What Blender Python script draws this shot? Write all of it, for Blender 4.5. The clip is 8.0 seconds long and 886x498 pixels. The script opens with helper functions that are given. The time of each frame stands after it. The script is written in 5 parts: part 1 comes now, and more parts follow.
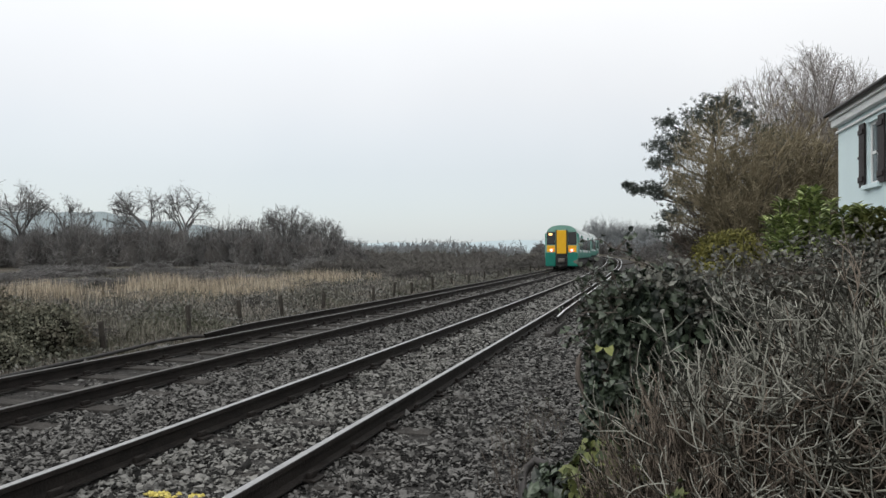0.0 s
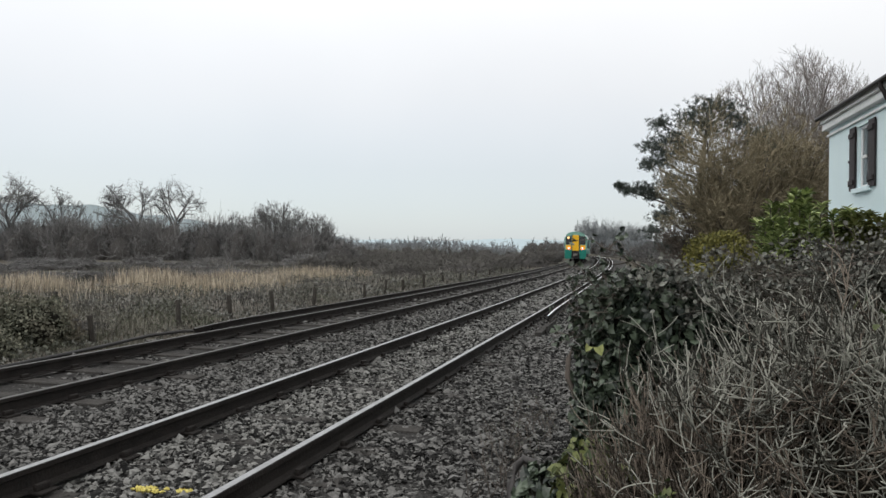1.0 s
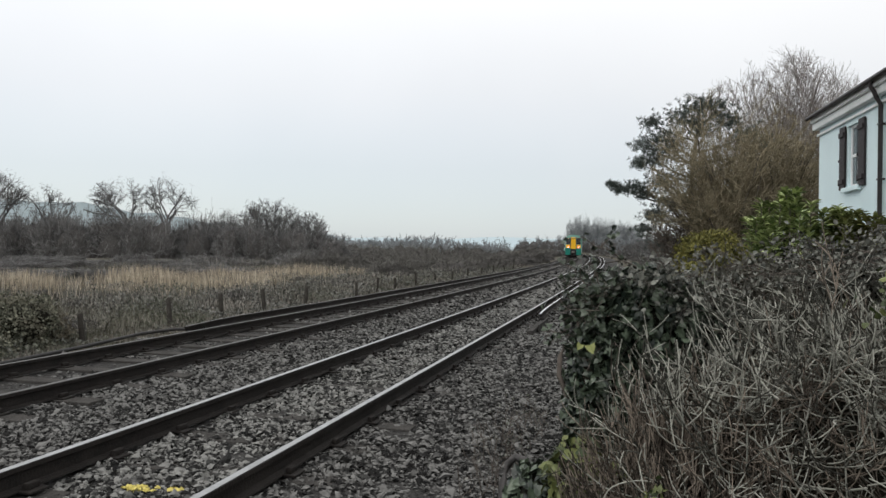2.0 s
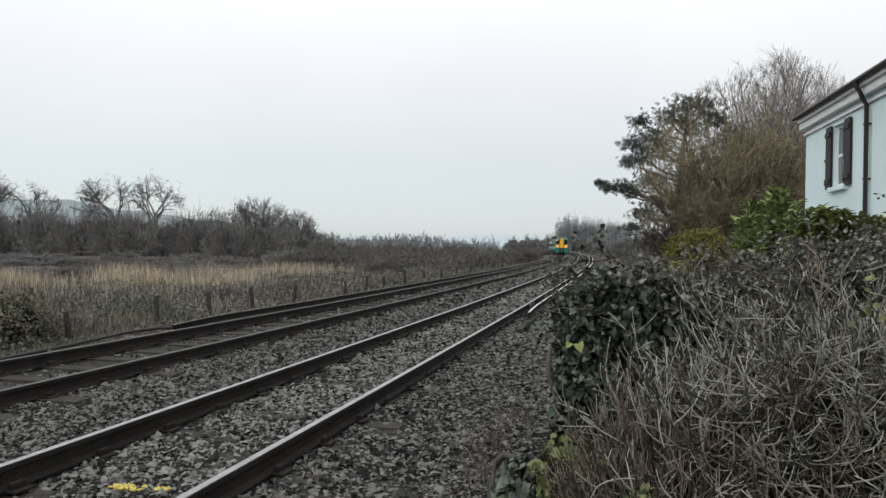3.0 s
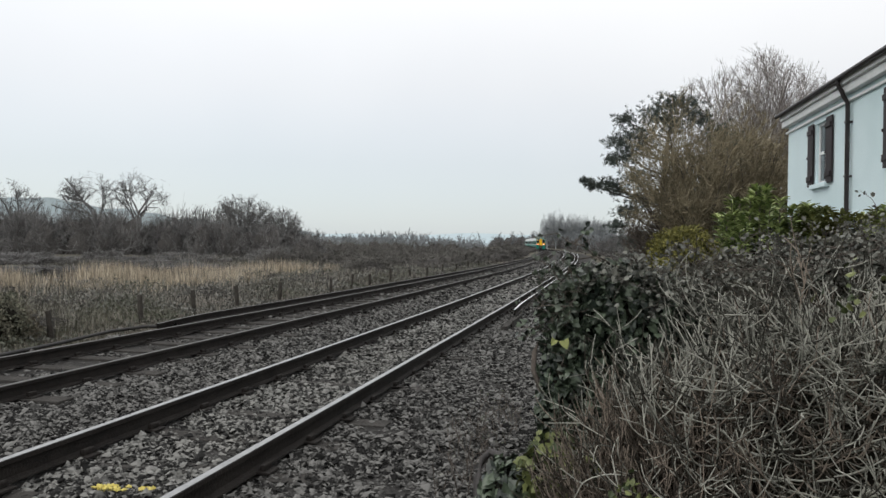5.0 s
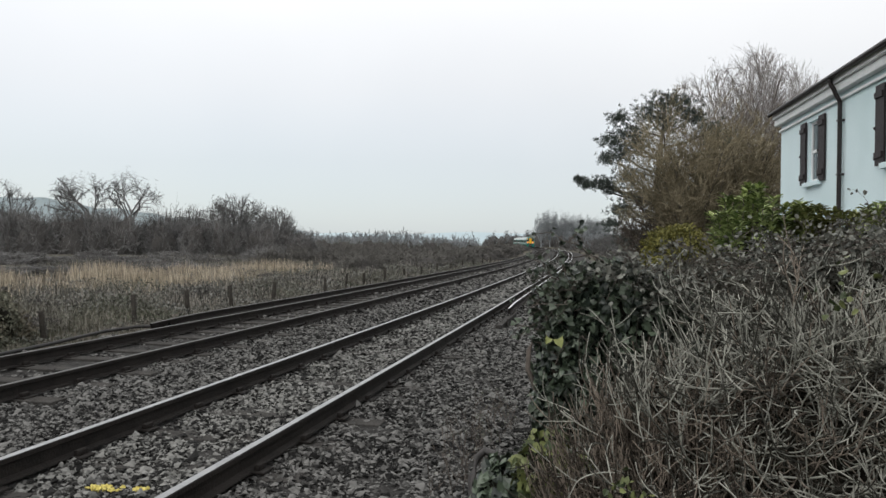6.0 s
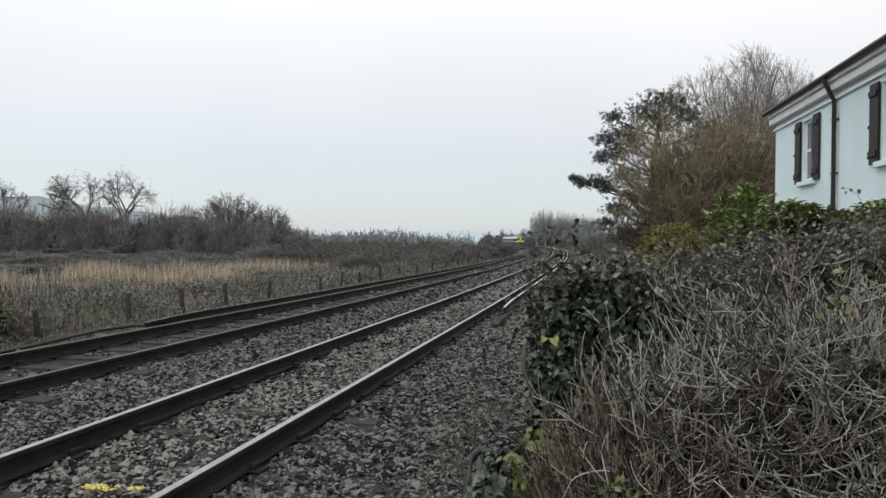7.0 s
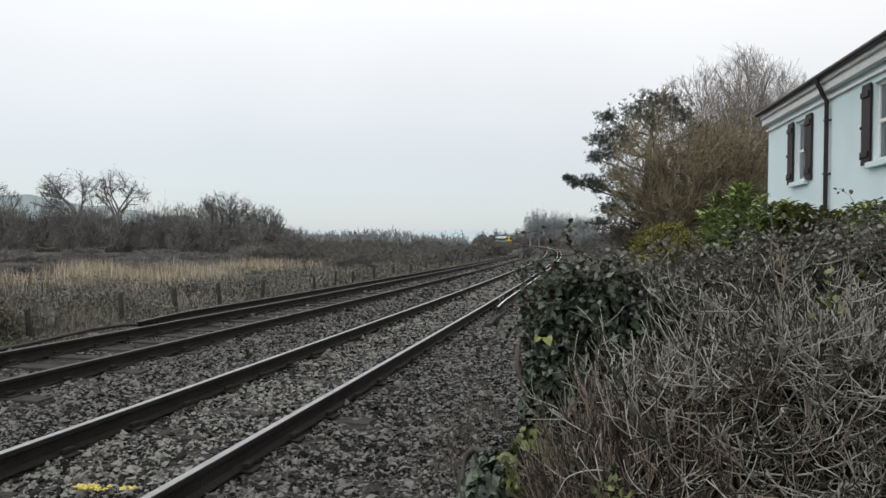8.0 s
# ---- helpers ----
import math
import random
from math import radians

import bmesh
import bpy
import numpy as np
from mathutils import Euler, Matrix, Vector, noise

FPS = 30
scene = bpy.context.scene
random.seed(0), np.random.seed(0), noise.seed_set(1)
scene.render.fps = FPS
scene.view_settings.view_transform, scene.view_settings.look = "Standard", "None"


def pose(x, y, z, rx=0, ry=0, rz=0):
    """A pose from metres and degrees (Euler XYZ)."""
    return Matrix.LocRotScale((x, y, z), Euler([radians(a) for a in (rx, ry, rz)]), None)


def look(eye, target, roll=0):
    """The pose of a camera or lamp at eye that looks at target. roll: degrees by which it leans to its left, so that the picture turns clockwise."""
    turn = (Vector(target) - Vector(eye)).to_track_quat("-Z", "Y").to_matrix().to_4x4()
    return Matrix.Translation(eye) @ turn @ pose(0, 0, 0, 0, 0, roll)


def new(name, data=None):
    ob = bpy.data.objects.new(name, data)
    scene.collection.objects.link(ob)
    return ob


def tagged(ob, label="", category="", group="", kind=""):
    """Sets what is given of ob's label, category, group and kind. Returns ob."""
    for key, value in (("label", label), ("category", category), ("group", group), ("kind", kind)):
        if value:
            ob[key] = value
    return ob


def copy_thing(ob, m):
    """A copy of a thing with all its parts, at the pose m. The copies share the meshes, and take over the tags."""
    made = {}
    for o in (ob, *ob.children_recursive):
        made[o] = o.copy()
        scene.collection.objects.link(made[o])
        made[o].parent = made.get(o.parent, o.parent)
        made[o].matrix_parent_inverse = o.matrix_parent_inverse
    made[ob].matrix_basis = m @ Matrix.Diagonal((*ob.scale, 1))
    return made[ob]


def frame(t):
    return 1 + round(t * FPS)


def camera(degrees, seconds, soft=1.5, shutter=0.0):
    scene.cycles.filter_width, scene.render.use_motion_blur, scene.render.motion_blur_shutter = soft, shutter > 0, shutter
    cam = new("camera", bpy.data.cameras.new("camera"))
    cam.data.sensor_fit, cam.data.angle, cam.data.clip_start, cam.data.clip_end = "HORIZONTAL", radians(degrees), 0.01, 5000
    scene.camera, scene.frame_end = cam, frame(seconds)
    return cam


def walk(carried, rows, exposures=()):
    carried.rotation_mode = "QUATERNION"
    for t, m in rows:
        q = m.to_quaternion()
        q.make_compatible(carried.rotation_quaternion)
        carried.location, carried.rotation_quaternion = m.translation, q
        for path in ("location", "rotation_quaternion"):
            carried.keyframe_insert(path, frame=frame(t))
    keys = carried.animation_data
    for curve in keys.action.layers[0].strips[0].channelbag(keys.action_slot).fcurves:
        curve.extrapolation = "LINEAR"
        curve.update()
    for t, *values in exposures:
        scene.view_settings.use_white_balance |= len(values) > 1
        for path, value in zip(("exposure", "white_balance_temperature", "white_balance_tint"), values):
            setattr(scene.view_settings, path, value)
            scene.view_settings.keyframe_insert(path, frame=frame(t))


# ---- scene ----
cam = camera(62.0, 8.0, soft=1.5)

EYE = (0.0, 0.0, 1.506)
TURNS = [
    (0, 90.399, -0.060, 2.964), (0.5, 90.305, -0.358, 2.606), (1, 90.229, -0.816, 2.316), (1.5, 90.165, -0.930, 2.047),
    (3, 89.991, -0.986, 0.851), (3.5, 89.956, -1.232, 0.481), (4, 89.916, -1.209, 0.226), (4.5, 89.869, -1.002, 0.002),
    (6, 89.749, -0.702, -0.706), (6.5, 89.701, -0.610, -0.826), (7, 89.662, -0.697, -1.059), (7.5, 89.639, -0.773, -1.304),
    (8, 89.627, -0.801, -1.537),
]
walk(cam, [(t, pose(*EYE, rx, ry, rz)) for t, rx, ry, rz in TURNS])

# ---------------------------------------------------------------- light: a bright, even, overcast winter sky
world = bpy.data.worlds.new("overcast")
scene.world = world
world.use_nodes = True
wn, wl = world.node_tree.nodes, world.node_tree.links
wn.clear()
w_out = wn.new("ShaderNodeOutputWorld")
w_bg = wn.new("ShaderNodeBackground")
w_sky = wn.new("ShaderNodeTexSky")
w_sky.sky_type = "NISHITA"
w_sky.sun_disc = False
w_sky.sun_elevation, w_sky.sun_rotation = radians(35), radians(150)
w_co = wn.new("ShaderNodeTexCoord")
w_sep = wn.new("ShaderNodeSeparateXYZ")
w_ramp = wn.new("ShaderNodeValToRGB")
w_noise = wn.new("ShaderNodeTexNoise")
w_noise.inputs["Scale"].default_value = 2.2
w_noise.inputs["Detail"].default_value = 4
w_add = wn.new("ShaderNodeMath")
w_add.operation = "MULTIPLY_ADD"
w_add.inputs[1].default_value = 0.10
w_mix = wn.new("ShaderNodeMixRGB")
w_mix.inputs[0].default_value = 0.03
els = w_ramp.color_ramp.elements
els[0].position, els[0].color = 0.05, (0.505, 0.555, 0.597, 1)
els[1].position, els[1].color = 0.40, (1.03, 1.01, 0.98, 1)
for at, tone in ((0.15, (0.61, 0.626, 0.642, 1)), (0.25, (0.79, 0.778, 0.764, 1))):
    els.new(at).color = tone
wl.new(w_co.outputs["Generated"], w_sep.inputs[0])
wl.new(w_co.outputs["Generated"], w_noise.inputs["Vector"])
wl.new(w_noise.outputs["Fac"], w_add.inputs[0])
wl.new(w_sep.outputs["Z"], w_add.inputs[2])
wl.new(w_add.outputs[0], w_ramp.inputs[0])
wl.new(w_ramp.outputs[0], w_mix.inputs[1])
wl.new(w_sky.outputs[0], w_mix.inputs[2])
wl.new(w_mix.outputs[0], w_bg.inputs[0])
w_bg.inputs[1].default_value = 1.0
wl.new(w_bg.outputs[0], w_out.inputs[0])

sun_data = bpy.data.lights.new("sun", "SUN")
sun_data.energy, sun_data.angle, sun_data.color = 1.15, radians(50), (1.0, 0.97, 0.93)
sun = new("sun", sun_data)
sun.matrix_world = look((0, 0, 40), (34, 22, 0))
scene.view_settings.exposure = 0.0


# ---------------------------------------------------------------- materials
def material(name, dark, light, scale=8.0, rough=0.85, bump=0.4, metal=0.0, fine=6.0, spots=None, island=0.0, glow=None, dist=0.02, spec=0.35):
    """Two scales of noise between two colours, optional spots of a third, a grain bump, and a shift for each separate piece."""
    m = bpy.data.materials.new(name)
    m.use_nodes = True
    n, l = m.node_tree.nodes, m.node_tree.links
    b = n["Principled BSDF"]
    co = n.new("ShaderNodeTexCoord")
    big, small = n.new("ShaderNodeTexNoise"), n.new("ShaderNodeTexNoise")
    big.inputs["Scale"].default_value, big.inputs["Detail"].default_value = scale, 5
    small.inputs["Scale"].default_value, small.inputs["Detail"].default_value = scale * fine, 6
    for t in (big, small):
        l.new(co.outputs["Object"], t.inputs["Vector"])
    s = n.new("ShaderNodeMath")
    s.operation = "MULTIPLY_ADD"
    s.inputs[1].default_value = 0.5
    h = n.new("ShaderNodeMath")
    h.operation = "MULTIPLY"
    h.inputs[1].default_value = 0.5
    l.new(small.outputs["Fac"], h.inputs[0])
    l.new(big.outputs["Fac"], s.inputs[0])
    l.new(h.outputs[0], s.inputs[2])
    out = s.outputs[0]
    if island:
        g = n.new("ShaderNodeNewGeometry")
        a = n.new("ShaderNodeMath")
        a.operation = "MULTIPLY_ADD"
        a.inputs[1].default_value = island
        a2 = n.new("ShaderNodeMath")
        a2.operation = "SUBTRACT"
        a2.inputs[1].default_value = island / 2
        l.new(g.outputs["Random Per Island"], a.inputs[0])
        l.new(out, a.inputs[2])
        l.new(a.outputs[0], a2.inputs[0])
        out = a2.outputs[0]
    r = n.new("ShaderNodeValToRGB")
    e = r.color_ramp.elements
    e[0].position, e[0].color = 0.32, (*dark, 1)
    e[1].position, e[1].color = 0.68, (*light, 1)
    l.new(out, r.inputs[0])
    col = r.outputs[0]
    if spots:
        sp = n.new("ShaderNodeTexNoise")
        sp.inputs["Scale"].default_value, sp.inputs["Detail"].default_value = scale * 0.37, 3
        l.new(co.outputs["Object"], sp.inputs["Vector"])
        rr = n.new("ShaderNodeValToRGB")
        rr.color_ramp.elements[0].position, rr.color_ramp.elements[1].position = 0.5, 0.64
        l.new(sp.outputs["Fac"], rr.inputs[0])
        mx = n.new("ShaderNodeMixRGB")
        mx.inputs[2].default_value = (*spots, 1)
        l.new(rr.outputs[0], mx.inputs[0])
        l.new(col, mx.inputs[1])
        col = mx.outputs[0]
    l.new(col, b.inputs["Base Color"])
    b.inputs["Roughness"].default_value = rough
    b.inputs["Metallic"].default_value = metal
    b.inputs["Specular IOR Level"].default_value = spec
    if bump:
        bp = n.new("ShaderNodeBump")
        bp.inputs["Strength"].default_value, bp.inputs["Distance"].default_value = bump, dist
        l.new(small.outputs["Fac"], bp.inputs["Height"])
        l.new(bp.outputs[0], b.inputs["Normal"])
    if glow:
        b.inputs["Emission Color"].default_value = (*glow[:3], 1)
        b.inputs["Emission Strength"].default_value = glow[3]
    return m


def glass(name, tint):
    m = bpy.data.materials.new(name)
    m.use_nodes = True
    b = m.node_tree.nodes["Principled BSDF"]
    b.inputs["Base Color"].default_value = (*tint, 1)
    b.inputs["Roughness"].default_value = 0.06
    b.inputs["Specular IOR Level"].default_value = 0.6
    return m


M_SOIL = material("soil", (0.04, 0.036, 0.03), (0.125, 0.112, 0.092), 0.35, 0.95, 0.8, fine=14, spots=(0.09, 0.09, 0.06), dist=0.08, spec=0.1)
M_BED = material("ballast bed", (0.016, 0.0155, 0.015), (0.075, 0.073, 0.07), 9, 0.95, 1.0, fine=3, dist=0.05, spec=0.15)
M_STONE = material("ballast stone", (0.0155, 0.0155, 0.015), (0.235, 0.235, 0.222), 1.4, 0.9, 0.5, fine=22, island=0.85, spec=0.2)
M_STONE_OLD = material("old dirty ballast stone", (0.0145, 0.0143, 0.0138), (0.18, 0.1785, 0.171), 1.4, 0.92, 0.5, fine=22, island=0.8, spec=0.18)
M_RUST = material("rail steel", (0.009, 0.0082, 0.008), (0.025, 0.021, 0.0185), 7, 0.75, 0.4, fine=7, spots=(0.023, 0.020, 0.018), spec=0.2)
M_SHINE = material("polished rail head", (0.26, 0.26, 0.26), (0.48, 0.48, 0.48), 6, 0.32, 0.1, metal=1.0)
M_BRIGHT = material("bright conductor head", (0.66, 0.66, 0.66), (0.88, 0.88, 0.88), 6, 0.28, 0.1, metal=1.0)
M_WORN = material("dull rail head", (0.065, 0.063, 0.06), (0.15, 0.146, 0.14), 5, 0.5, 0.2, metal=0.8)
M_TIMBER = material("old sleeper timber", (0.024, 0.023, 0.022), (0.075, 0.071, 0.066), 5, 0.92, 0.7, fine=9, spec=0.15)
# Colour of a lump added inside bushes; sets how dark the shaded gaps look.
M_HEART = material("bush core for shaded gaps", (0.05, 0.048, 0.046), (0.115, 0.11, 0.105), 3.0, 0.98, 1.0, fine=9, dist=0.2, spec=0.05)
M_BRAMBLE = material("bramble leaves", (0.05, 0.054, 0.038), (0.20, 0.20, 0.15), 2.5, 0.7, 0.2, island=0.7, spots=(0.13, 0.115, 0.085), spec=0.25)
# Very pale, bluish poplar twigs: the haze is painted into the base colour.
M_POPLAR = material("poplar twigs paled for haze", (0.30, 0.32, 0.33), (0.42, 0.44, 0.45), 0.05, 1.0, 0, island=0.3, spec=0.05)
M_CONCRETE = material("weathered concrete", (0.10, 0.095, 0.085), (0.22, 0.21, 0.19), 4, 0.9, 0.5, fine=9)
M_POST = material("weathered post wood", (0.028, 0.026, 0.023), (0.078, 0.071, 0.062), 6, 0.92, 0.7, fine=8, spec=0.1)
M_YELLOW = material("yellow spray paint", (0.5, 0.41, 0.08), (0.76, 0.67, 0.22), 30, 0.7, 0.4)
M_RENDER = material("pale blue render", (0.60, 0.735, 0.765), (0.68, 0.81, 0.835), 0.9, 0.85, 0.25, fine=30, spots=(0.56, 0.70, 0.72), dist=0.01)
M_WHITE = material("white paint", (0.66, 0.68, 0.69), (0.78, 0.80, 0.80), 3, 0.55, 0.1)
M_SHUTTER = material("dark shutter paint", (0.01, 0.007, 0.008), (0.027, 0.019, 0.021), 9, 0.6, 0.3)
M_GUTTER = material("black gutter", (0.012, 0.010, 0.010), (0.032, 0.026, 0.026), 6, 0.45, 0.2)
M_SLATE = material("roof slate", (0.035, 0.035, 0.04), (0.10, 0.10, 0.105), 5, 0.75, 0.5, island=0.4)
M_PANE = glass("window pane", (0.10, 0.12, 0.13))
M_BARK = material("winter bark", (0.05, 0.042, 0.036), (0.15, 0.128, 0.11), 3, 0.95, 0.6, island=0.3)
# Far twigs: a pale neutral grey takes the place of haze.
M_TWIG_FAR = material("far twigs with haze in colour", (0.105, 0.105, 0.106), (0.195, 0.192, 0.19), 0.6, 0.95, 0, island=0.3, spec=0.05)
# Twig grey lightened so that distance haze is in the colour itself.
M_HAZE_TWIG = material("grey twigs paled for haze", (0.116, 0.115, 0.114), (0.228, 0.225, 0.222), 0.5, 0.95, 0, island=0.35, spec=0.05)
M_SCRUB_FAR = material("dark far scrub twigs", (0.082, 0.08, 0.074), (0.178, 0.172, 0.158), 0.05, 0.95, 0, island=0.35, spec=0.05)
M_TWIG_BROWN = material("brown winter twigs", (0.125, 0.11, 0.076), (0.32, 0.278, 0.19), 0.45, 0.95, 0, island=0.4, spec=0.1)
M_TWIG_PALE = material("pale birch twigs", (0.17, 0.156, 0.147), (0.35, 0.324, 0.308), 0.8, 0.95, 0, island=0.4, spec=0.1)
M_TWIG_NEAR = material("bare grey shrub twigs", (0.042, 0.041, 0.034), (0.37, 0.372, 0.325), 5, 0.85, 0.3, fine=12, island=0.75, spec=0.2)
M_TWIG_RED = material("reddish shrub twigs", (0.044, 0.037, 0.03), (0.24, 0.202, 0.165), 5, 0.9, 0.3, fine=12, island=0.7, spec=0.2)
# Near-black colour of the added cores; it paints the shade inside the shrubs.
M_CORE_SHADE = material("shrub core with inner shade", (0.008, 0.0075, 0.006), (0.024, 0.022, 0.017), 8, 0.98, 0.8, spec=0.05)
M_SCRUB = material("brown bramble scrub", (0.055, 0.053, 0.047), (0.285, 0.267, 0.236), 0.5, 0.95, 0, island=0.9, spots=(0.10, 0.10, 0.075), spec=0.1)
M_REED = material("dry pale grass", (0.21, 0.18, 0.138), (0.56, 0.49, 0.38), 0.3, 0.95, 0, island=0.6, spec=0.1)
M_PINE = material("pine needles", (0.034, 0.047, 0.043), (0.115, 0.138, 0.12), 1.0, 0.85, 0, island=0.5)
M_IVY = material("ivy leaves", (0.009, 0.016, 0.011), (0.090, 0.118, 0.080), 3, 0.36, 0.2, island=0.8, spots=(0.034, 0.045, 0.028), spec=0.45)
M_IVY_PALE = material("grey-green hedge leaves", (0.026, 0.029, 0.023), (0.185, 0.19, 0.165), 3, 0.55, 0.2, island=0.9, spots=(0.07, 0.066, 0.05))
M_LAUREL = material("laurel leaves", (0.10, 0.14, 0.05), (0.38, 0.45, 0.18), 2.5, 0.26, 0.2, island=0.8, spots=(0.12, 0.115, 0.04))
M_OLIVE = material("yellow-green conifer foliage", (0.07, 0.07, 0.018), (0.2, 0.187, 0.05), 1.2, 0.8, 0, island=0.5)
M_WEED = material("broad weed leaves", (0.03, 0.045, 0.014), (0.15, 0.17, 0.06), 3, 0.5, 0.2, island=0.8)
M_LEAF_YEL = material("yellow fading leaf", (0.22, 0.25, 0.085), (0.34, 0.36, 0.14), 12, 0.5, 0.2)
M_HOSE = material("grey plastic conduit", (0.035, 0.033, 0.032), (0.075, 0.07, 0.068), 12, 0.6, 0.2)
M_TGREEN = material("train green paint", (0.004, 0.14, 0.105), (0.012, 0.19, 0.145), 2, 0.4, 0.05)
M_TWHITE = material("train white paint", (0.60, 0.63, 0.64), (0.70, 0.73, 0.74), 1.5, 0.35, 0.05)
M_TYELLOW = material("train yellow paint", (0.72, 0.40, 0.012), (0.82, 0.48, 0.02), 2, 0.4, 0.05)
M_TDARK = material("train underframe black", (0.012, 0.012, 0.013), (0.035, 0.034, 0.034), 4, 0.7, 0.3)
# Roof grey made paler: the sky's reflection is painted into the colour.
M_TROOF = material("train roof with sky sheen", (0.42, 0.47, 0.47), (0.55, 0.60, 0.60), 2, 0.6, 0.2)
M_TPALE = material("train pale green dome", (0.14, 0.32, 0.27), (0.22, 0.40, 0.34), 2, 0.4, 0.05)
M_TGLASS = glass("train dark glass", (0.012, 0.014, 0.016))
M_TAIL = material("tail lamp lens", (0.5, 0.1, 0.05), (0.6, 0.15, 0.08), 5, 0.3, 0, glow=(1.0, 0.17, 0.15, 2.2))
M_BULB = material("lamp bulb", (0.8, 0.7, 0.65), (0.9, 0.8, 0.75), 5, 0.3, 0, glow=(1.0, 0.72, 0.66, 3.0))
M_MARK = material("lit marker lens", (0.6, 0.4, 0.2), (0.7, 0.5, 0.3), 5, 0.3, 0, glow=(1.0, 0.60, 0.22, 1.5))
# Hill and ridge carry their haze as bluish colour plus a faint glow.
M_HILL = material("hill with painted haze", (0.11, 0.135, 0.142), (0.15, 0.175, 0.183), 0.02, 1.0, 0, glow=(0.205, 0.25, 0.26, 0.68))
M_RIDGE = material("far ridge with painted mist", (0.2, 0.25, 0.27), (0.25, 0.30, 0.32), 0.02, 1.0, 0, glow=(0.36, 0.43, 0.455, 0.68))
M_CABLE = material("black cable", (0.012, 0.012, 0.012), (0.03, 0.028, 0.027), 8, 0.6, 0.2)
M_DEAD = material("dead bramble leaves", (0.056, 0.057, 0.052), (0.222, 0.221, 0.202), 0.6, 0.9, 0, island=0.8, spots=(0.085, 0.092, 0.066), spec=0.2)
# Mist over the far wood and thicket is only this pale bluish base colour.
M_FARWOOD = material("far wood with haze in colour", (0.17, 0.185, 0.195), (0.25, 0.265, 0.275), 0.05, 1.0, 0, island=0.3, spec=0.05)


# ---------------------------------------------------------------- builders
def mesh_np(name, verts, faces, mat=None, smooth=False):
    """A mesh from arrays of vertices and equal-sided faces."""
    verts, faces = np.asarray(verts, np.float32), np.asarray(faces, np.int32)
    me = bpy.data.meshes.new(name)
    n, k = faces.shape
    me.vertices.add(len(verts))
    me.vertices.foreach_set("co", verts.ravel())
    me.loops.add(n * k)
    me.loops.foreach_set("vertex_index", faces.ravel())
    me.polygons.add(n)
    me.polygons.foreach_set("loop_start", np.arange(0, n * k, k, dtype=np.int32))
    me.polygons.foreach_set("use_smooth", np.full(n, smooth))
    me.update(calc_edges=True)
    if mat:
        me.materials.append(mat)
    return me


def hold(ob, parent):
    if parent is not None:
        ob.parent = parent
    return ob


def part(name, data, mat, parent=None, label=""):
    """Links a bmesh or a mesh as one object, under a thing or a part."""
    if isinstance(data, bmesh.types.BMesh):
        me = bpy.data.meshes.new(name)
        bmesh.ops.recalc_face_normals(data, faces=data.faces[:])
        data.to_mesh(me)
        data.free()
    else:
        me = data
    if mat and not me.materials:
        me.materials.append(mat)
    ob = hold(new(name, me), parent)
    return tagged(ob, label) if label else ob


def empty(name, label, category, m=None, group="", kind=""):
    ob = new(name)
    ob.empty_display_size = 0.2
    if m is not None:
        ob.matrix_world = m
    return tagged(ob, label, category, group, kind)


def box(bm, x0, x1, y0, y1, z0, z1, bevel=0.0, turn=None):
    vs = bmesh.ops.create_cube(bm, size=1.0)["verts"]
    for v in vs:
        v.co = Vector((x0 + (v.co.x + 0.5) * (x1 - x0), y0 + (v.co.y + 0.5) * (y1 - y0), z0 + (v.co.z + 0.5) * (z1 - z0)))
    if bevel:
        es = list({e for v in vs for e in v.link_edges})
        made = bmesh.ops.bevel(bm, geom=es, offset=bevel, segments=2, affect="EDGES", profile=0.6)
        vs = list({v for f in made["faces"] for v in f.verts} | {v for v in vs if v.is_valid})
    if turn is not None:
        bmesh.ops.transform(bm, matrix=turn, verts=vs)
    return bm


def boxed(*args, **kw):
    return box(bmesh.new(), *args, **kw)


def sweep(points, headings, profile, closed=True):
    """A cross-section (right, up) drawn along a line on the plan."""
    P, H, A = np.asarray(points), np.asarray(headings), np.asarray(profile, float)
    right = np.c_[np.cos(H), np.sin(H), np.zeros(len(H))]
    V = P[:, None, :] + A[None, :, 0, None] * right[:, None, :] + A[None, :, 1, None] * np.array([0, 0, 1.0])
    n, k = len(P), len(A)
    i, j = np.meshgrid(np.arange(n - 1), np.arange(k if closed else k - 1), indexing="ij")
    a, b = i * k + j, i * k + (j + 1) % k
    F = np.stack([a, b, b + k, a + k], -1).reshape(-1, 4)
    return V.reshape(-1, 3), F


